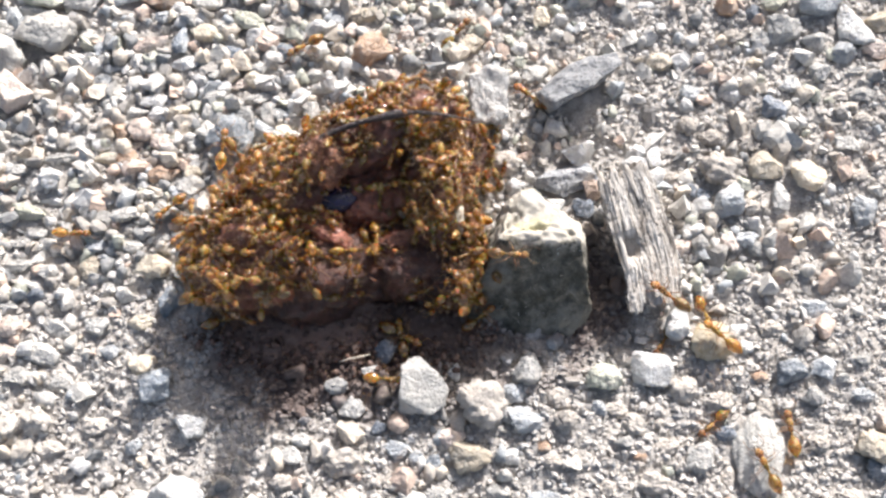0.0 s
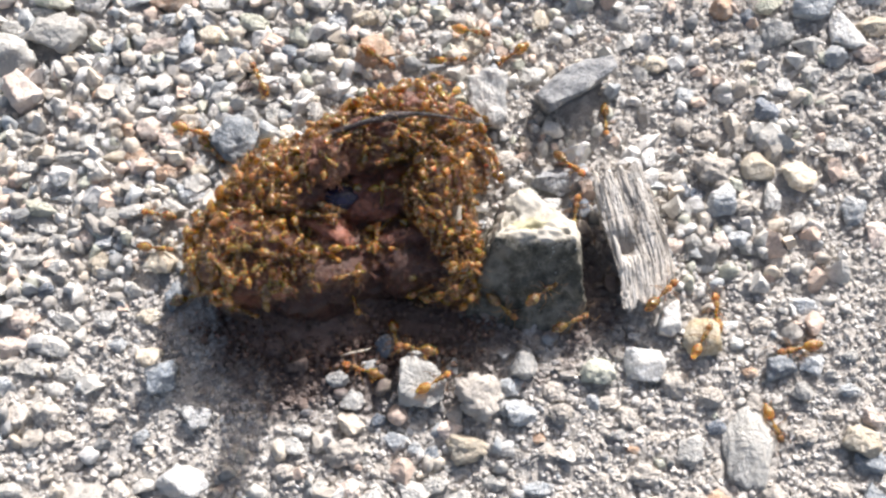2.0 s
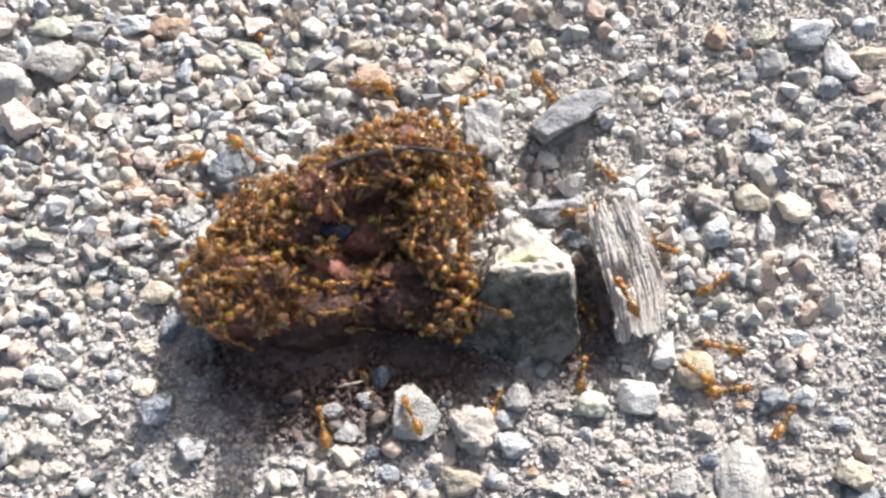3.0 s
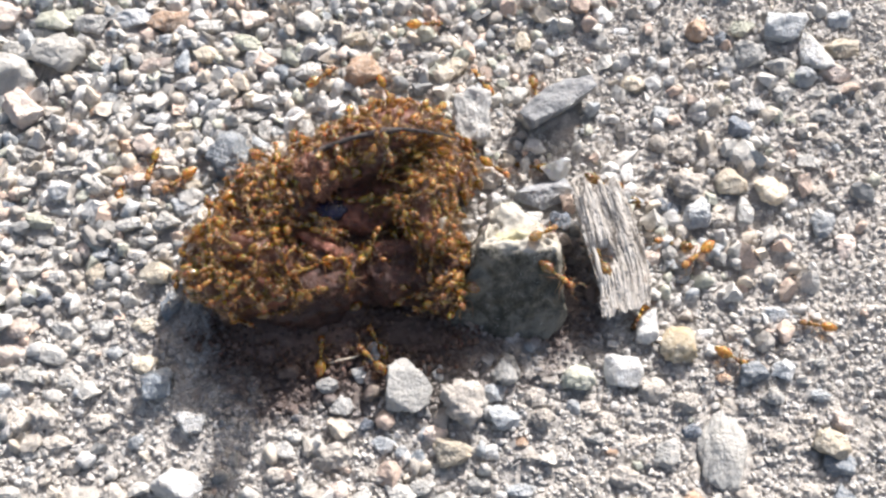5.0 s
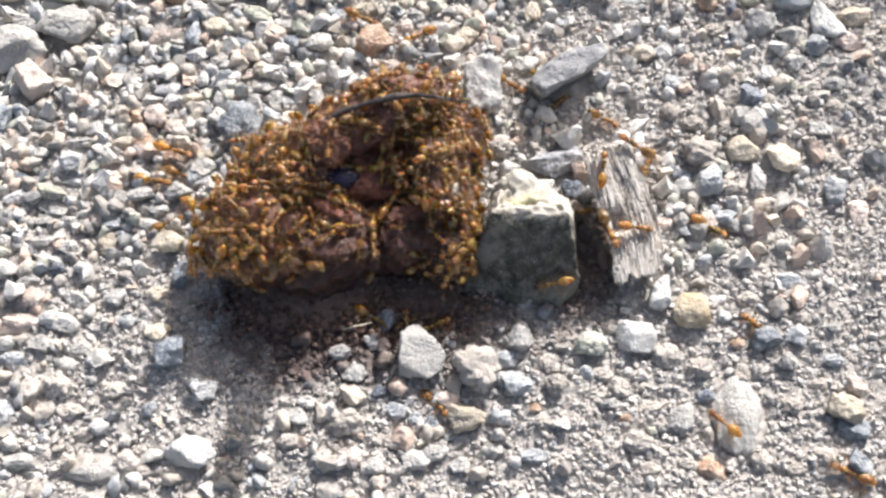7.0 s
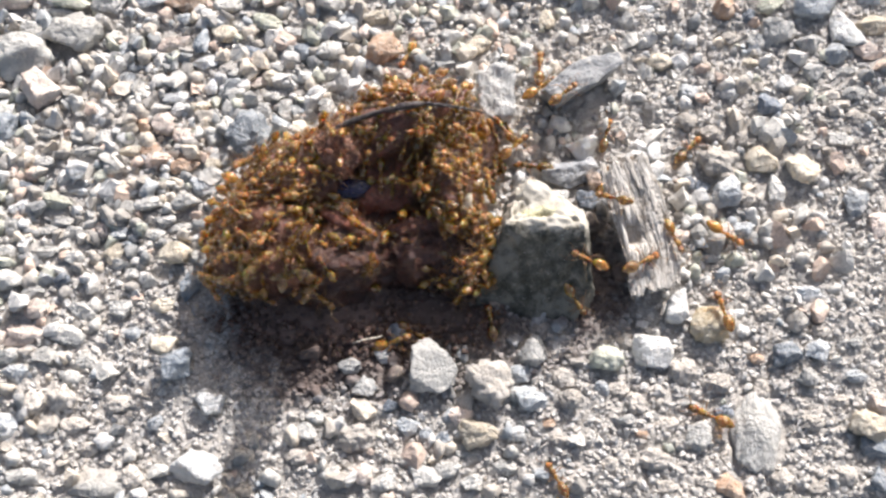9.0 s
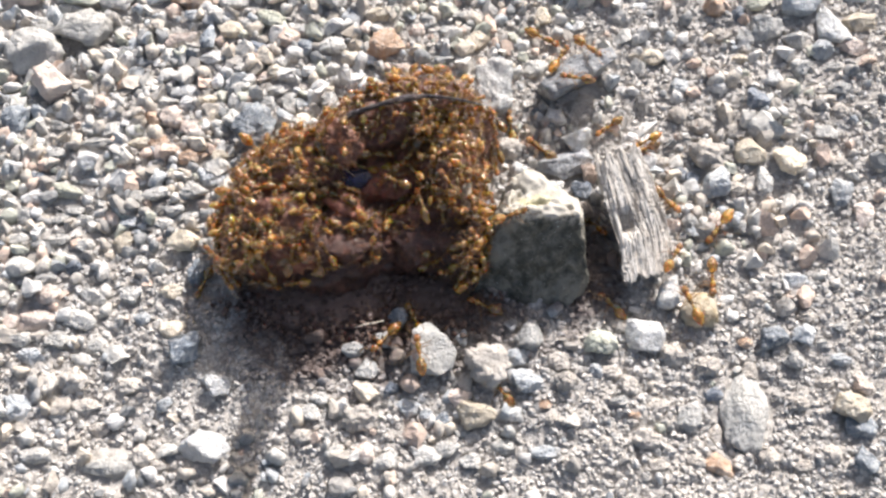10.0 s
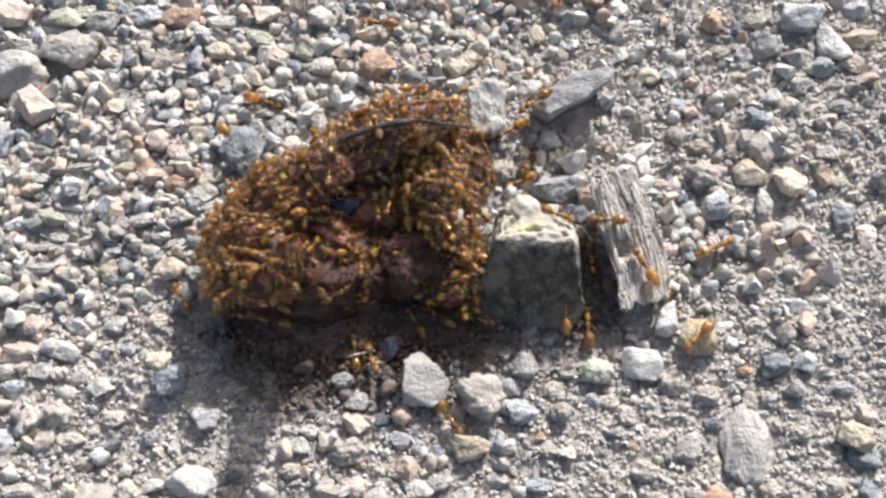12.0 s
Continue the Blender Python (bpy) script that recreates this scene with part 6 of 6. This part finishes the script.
wander([(0.0, 33.7, -18.7), (0.5, 33.5, -16.2), (1.0, 35.6, -14.6), (1.5, 32.2, -8.5), (2.0, 36.2, -11.1), (2.5, 32.5, -11.0), (3.0, 30.3, -11.8), (5.0, 32.7, -11.4), (5.5, 35.0, -13.1), (6.0, 35.5, -13.7), (6.5, 35.5, -23.3), (7.0, 40.7, -26.5), (9.0, 26.4, -19.0), (9.5, 23.2, -17.3), (10.0, 25.9, -9.8), (10.5, 25.6, -9.3), (11.0, 26.6, -7.7), (11.5, 24.0, -8.6), (12.0, 21.5, -3.4)], 1.21)
wander([(0.0, 30.8, -22.1), (0.5, 27.5, -14.4), (1.0, 23.2, -7.5), (1.5, 26.3, -5.8), (2.0, 22.9, -6.3), (2.5, 23.9, -5.7), (3.0, 29.8, -7.5), (5.0, 14.2, -4.4), (5.5, 26.8, -10.1), (6.0, 32.1, -17.8), (6.5, 31.0, -17.0), (7.0, 33.6, -11.7), (9.0, 28.0, -8.9), (9.5, 27.6, -4.5), (10.0, 28.4, -6.6), (10.5, 27.7, -10.1), (11.0, 27.4, -10.2), (11.5, 27.8, -9.0), (12.0, 26.5, -10.3)], 1.17)
wander([(0.0, 2.9, 25.0), (0.5, 2.8, 25.4), (1.0, 4.6, 24.8), (1.5, 4.5, 24.9), (2.0, 4.8, 24.9), (2.5, 5.2, 25.0), (3.0, 6.4, 24.0), (5.0, 0.7, 28.5), (5.5, 4.5, 28.2), (6.0, 12.7, 21.3), (6.5, 10.2, 18.9), (7.0, 9.1, 17.2), (9.0, 11.3, 16.6), (9.5, 12.8, 17.6), (10.0, 13.7, 18.4), (10.5, 14.0, 19.2), (11.0, 10.5, 16.8), (11.5, 12.2, 16.3), (12.0, 8.7, 14.0)], 1.20)
wander([(0.0, 10.6, 17.1), (0.5, 10.6, 17.3), (1.0, 7.2, 19.3), (1.5, 9.2, 22.7), (2.0, 8.8, 22.4), (2.5, 7.4, 21.6), (3.0, 13.1, 22.4), (5.0, 13.7, 20.4), (5.5, 14.1, 18.4), (6.0, 16.7, 19.4), (6.5, 14.4, 17.8), (7.0, 12.4, 18.4), (9.0, 11.0, 19.8), (9.5, 11.3, 20.8), (10.0, 12.1, 24.1), (10.5, 13.0, 23.0), (11.0, 14.2, 23.6), (11.5, 16.5, 32.6), (12.0, 15.7, 31.8)], 1.23)
wander([(0.0, -13.5, 22.8), (0.5, -19.2, 19.6), (1.0, -18.9, 19.2), (1.5, -17.1, 15.9), (2.0, -18.9, 19.5), (2.5, -18.9, 19.5), (3.0, -18.4, 27.5), (5.0, -14.0, 12.7), (5.5, -14.1, 12.2), (6.0, -13.9, 12.4), (6.5, -14.0, 12.4), (7.0, -13.7, 12.3), (9.0, 7.9, 9.6), (9.5, 14.9, 20.0), (10.0, 16.6, 19.4), (10.5, 16.9, 18.9), (11.0, 18.1, 19.6), (11.5, 15.0, 17.5), (12.0, 11.3, 15.5)], 1.15)
wander([(0.0, -8.9, 13.0), (0.5, -8.8, 13.2), (1.0, -10.3, 22.5), (1.5, -6.6, 22.2), (2.0, -5.8, 21.6), (2.5, -5.6, 21.7), (3.0, -6.7, 21.4), (5.0, -10.9, 21.8), (5.5, -6.8, 23.9), (6.0, -7.0, 26.1), (6.5, -7.6, 22.0), (7.0, -7.7, 25.6), (9.0, 7.4, 12.5), (9.5, 7.7, 11.3), (10.0, 8.0, 12.0), (10.5, 5.2, 24.6), (11.0, 3.6, 22.0), (11.5, -0.0, 27.9), (12.0, -6.2, 28.7)], 1.20)
wander([(0.0, -23.5, -2.3), (0.5, -21.6, -1.6), (1.0, -21.7, -1.3), (1.5, -27.4, -0.1), (2.0, -27.7, -1.0), (2.5, -23.9, -0.3), (3.0, -21.9, 0.3), (5.0, -22.1, 0.6), (5.5, -29.4, 2.2), (6.0, -27.5, 0.5), (6.5, -26.4, -1.8), (7.0, -27.7, 0.3), (9.0, -21.7, 0.6), (9.5, -21.5, 0.9), (10.0, -24.8, -6.8), (10.5, -24.7, -7.0), (11.0, -24.3, -7.6), (11.5, -24.9, -7.2), (12.0, -25.8, -5.6)], 1.03)
wander([(0.0, -19.6, 9.8), (0.5, -18.7, 8.8), (1.0, -18.4, 8.4), (1.5, -18.3, 8.8), (2.0, -18.1, 8.5), (2.5, -17.8, 8.2), (3.0, -19.1, 13.3), (5.0, -16.8, 10.5), (5.5, -16.4, 10.6), (6.0, -16.8, 10.2), (6.5, -16.6, 9.8), (7.0, -16.3, 9.6), (9.0, -16.1, 9.4), (9.5, -16.0, 9.5), (10.0, -16.3, 9.7), (10.5, -16.0, 9.9), (11.0, -19.4, 19.0), (11.5, -19.5, 19.1), (12.0, -18.9, 18.8)], 1.19)
wander([(0.0, -21.1, -6.3), (0.5, -19.8, -5.5), (1.0, -20.1, -5.7), (1.5, -27.8, -7.3), (2.0, -24.0, -5.5), (2.5, -20.8, -4.5), (3.0, -20.9, -4.8), (5.0, -20.6, -4.6), (5.5, -20.6, -5.0), (6.0, -20.3, -4.5), (6.5, -20.2, -4.4), (7.0, -20.4, -4.2), (9.0, -11.9, -7.8), (9.5, -3.1, -15.9), (10.0, -2.1, -15.3), (10.5, -3.6, -12.1), (11.0, -6.6, -11.5), (11.5, -6.3, -11.4), (12.0, -5.9, -12.3)], 1.13)
wander([(0.0, -19.9, -7.5), (0.5, -19.3, -7.2), (1.0, -7.6, -11.5), (1.5, -7.4, -13.2), (2.0, -6.7, -13.3), (2.5, -7.9, -12.9), (3.0, -9.8, -15.6), (5.0, -9.7, -10.9), (5.5, -9.8, -10.9), (6.0, -10.4, -14.3), (6.5, -10.4, -11.2), (7.0, -5.6, -10.4), (9.0, -4.4, -11.6), (9.5, -3.5, -11.1), (10.0, -2.5, -10.9), (10.5, -3.3, -10.1), (11.0, -2.9, -10.3), (11.5, -2.9, -10.5), (12.0, 2.0, -18.0)], 1.18)
wander([(0.0, 2.8, 5.8), (0.5, 6.3, 11.3), (1.0, 7.5, 13.1), (1.5, 6.9, 13.7), (2.0, 18.8, 14.5), (2.5, 18.3, 12.9), (3.0, 19.2, 12.0), (5.0, 23.2, 7.9), (5.5, 18.8, 12.9), (6.0, 19.3, 12.7), (6.5, 19.5, 12.4), (7.0, 19.4, 12.8), (9.0, 18.0, 12.4), (9.5, 17.9, 13.1), (10.0, 19.0, 12.1), (10.5, 15.4, 11.0), (11.0, 11.5, 9.4), (11.5, 7.6, 2.4), (12.0, 12.6, 0.8)], 1.04)
wander([(0.0, 4.0, 2.0), (0.5, 11.0, 9.5), (1.0, 9.6, 9.2), (1.5, 15.1, 8.9), (2.0, 14.7, 8.4), (2.5, 20.8, 3.4), (3.0, 24.8, 3.5), (5.0, 27.5, 1.6), (5.5, 27.0, 1.8), (6.0, 26.9, 1.6), (6.5, 27.7, 2.7), (7.0, 23.8, 7.0), (9.0, 27.0, 10.1), (9.5, 26.7, 10.2), (10.0, 22.5, 9.1), (10.5, 17.0, 5.7), (11.0, 16.7, 5.2), (11.5, 16.8, 6.3), (12.0, 17.1, -0.6)], 1.18)
wander([(0.0, -2.7, -9.2), (0.5, 6.4, -14.2), (1.0, 6.1, -14.0), (1.5, 2.6, -12.9), (2.0, 4.5, -5.5), (2.5, 19.2, -0.7), (3.0, 19.7, -3.5), (5.0, 18.9, -1.4), (5.5, 19.1, -1.7), (6.0, 18.7, -2.2), (6.5, 18.5, -2.3), (7.0, 18.4, -2.6), (9.0, 19.8, -4.5), (9.5, 28.1, 1.1), (10.0, 24.8, 2.6), (10.5, 25.2, 2.2), (11.0, 16.8, -8.5), (11.5, 15.9, -9.8), (12.0, 16.0, -8.4)], 1.23)
wander([(0.0, -10.8, 13.0), (0.5, -10.5, 13.0), (1.0, -10.1, 12.9), (1.5, -9.9, 13.3), (2.0, -10.0, 12.6), (2.5, -6.8, 26.6), (3.0, -3.7, 20.9), (5.0, -3.8, 19.9), (5.5, -3.6, 20.2), (6.0, -5.1, 16.4), (6.5, 9.2, 7.7), (7.0, 21.1, -2.4), (9.0, 23.3, -1.9), (9.5, 23.9, -4.7), (10.0, 24.1, -5.1), (10.5, 26.6, 0.9), (11.0, 25.8, -1.0), (11.5, 23.8, -3.7), (12.0, 24.6, -5.8)], 1.03)
wander([(0.0, -8.6, 12.9), (0.5, -8.4, 13.2), (1.0, 2.7, 21.0), (1.5, 0.7, 17.4), (2.0, 2.2, 21.2), (2.5, 2.8, 20.9), (3.0, 5.0, 20.6), (5.0, 7.2, 21.6), (5.5, 6.3, 22.2), (6.0, 6.9, 21.8), (6.5, 1.9, 24.3), (7.0, -1.1, 23.6), (9.0, -3.8, 22.0), (9.5, -5.1, 18.0), (10.0, -6.1, 14.2), (10.5, -7.0, 12.3), (11.0, -7.1, 12.4), (11.5, -7.1, 12.3), (12.0, -7.0, 12.7)], 1.09)
wander([(0.0, 4.0, 0.6), (0.5, 8.1, -7.3), (1.0, 8.8, -13.3), (1.5, -1.0, -11.6), (2.0, -1.4, -11.8), (2.5, -6.0, -10.5), (3.0, -5.4, -11.9), (5.0, -4.3, -11.3), (5.5, -5.4, -9.8), (6.0, -2.7, -15.8), (6.5, -1.4, -14.9), (7.0, -2.1, -11.5), (9.0, -2.5, -10.7), (9.5, -0.9, -12.3), (10.0, -5.7, -13.1), (10.5, -7.8, -16.3), (11.0, -6.6, -19.2), (11.5, -7.3, -15.1), (12.0, -7.7, -11.0)], 1.14)
wander([(0.0, -23.8, 3.2), (0.5, -24.8, 8.3), (1.0, -25.2, 13.7), (1.5, -25.7, 12.3), (2.0, -25.4, 12.7), (2.5, -25.0, 12.4), (3.0, -26.0, 12.7), (5.0, -29.3, 10.6), (5.5, -29.4, 8.7), (6.0, -30.7, 7.5), (6.5, -31.2, 5.4), (7.0, -29.5, 4.9), (9.0, -22.1, 3.2), (9.5, -22.0, 2.8), (10.0, -21.9, 3.1), (10.5, -22.0, 3.1), (11.0, -21.7, 3.0), (11.5, -21.8, 3.1), (12.0, -21.6, 3.2)], 1.20)
wander([(0.0, -2.8, -9.3), (0.5, -2.9, -8.5), (1.0, -3.3, -10.2), (1.5, -3.5, -10.1), (2.0, -3.4, -10.3), (2.5, -3.2, -11.8), (3.0, -1.1, -14.9), (5.0, -4.1, -9.4), (5.5, -4.0, -9.7), (6.0, -1.4, -9.0), (6.5, -0.1, -11.9), (7.0, 0.7, -11.5), (9.0, 5.2, -9.5), (9.5, 4.9, -8.9), (10.0, 4.6, -9.3), (10.5, 1.2, -7.0), (11.0, -0.5, -6.1), (11.5, 3.9, -7.1), (12.0, 4.9, -7.5)], 1.07)
wander([(0.0, -23.8, 2.8), (0.5, -22.0, 2.8), (1.0, -21.8, 2.6), (1.5, -21.5, 3.0), (2.0, -21.2, 3.4), (2.5, -21.0, 3.2), (3.0, -20.9, 2.9), (5.0, -20.6, 2.9), (5.5, -20.5, 2.8), (6.0, -20.4, 2.7), (6.5, -20.2, 2.5), (7.0, -19.9, 2.4), (9.0, -19.6, 2.3), (9.5, -19.6, 2.1), (10.0, -19.5, 2.0), (10.5, -19.2, 1.6), (11.0, -19.5, 1.6), (11.5, -19.6, 1.4), (12.0, -19.9, 1.5)], 1.06)


def motions():
    for n, (ob, rows, walking) in enumerate(ANTS):
        walk(ob, rows)
        if not walking:
            continue
        places = [m.translation for _, m in rows]
        for i, g in enumerate([c for c in ob.children if c.name.startswith("leg")]):
            side = -1 if i < 3 else 1
            phase = (i % 3 + (0 if side > 0 else 1)) % 2
            beat = []
            for k, (t, _) in enumerate(rows):
                gone = (places[min(k + 1, len(rows) - 1)] - places[max(k - 1, 0)]).length
                swing = 20 if gone > 0.6 * MM else 4
                beat.append((t, pose(*g.location, 0, 0, (1 if (k + phase) % 2 else -1) * swing * side)))
            walk(g, beat)


motions()
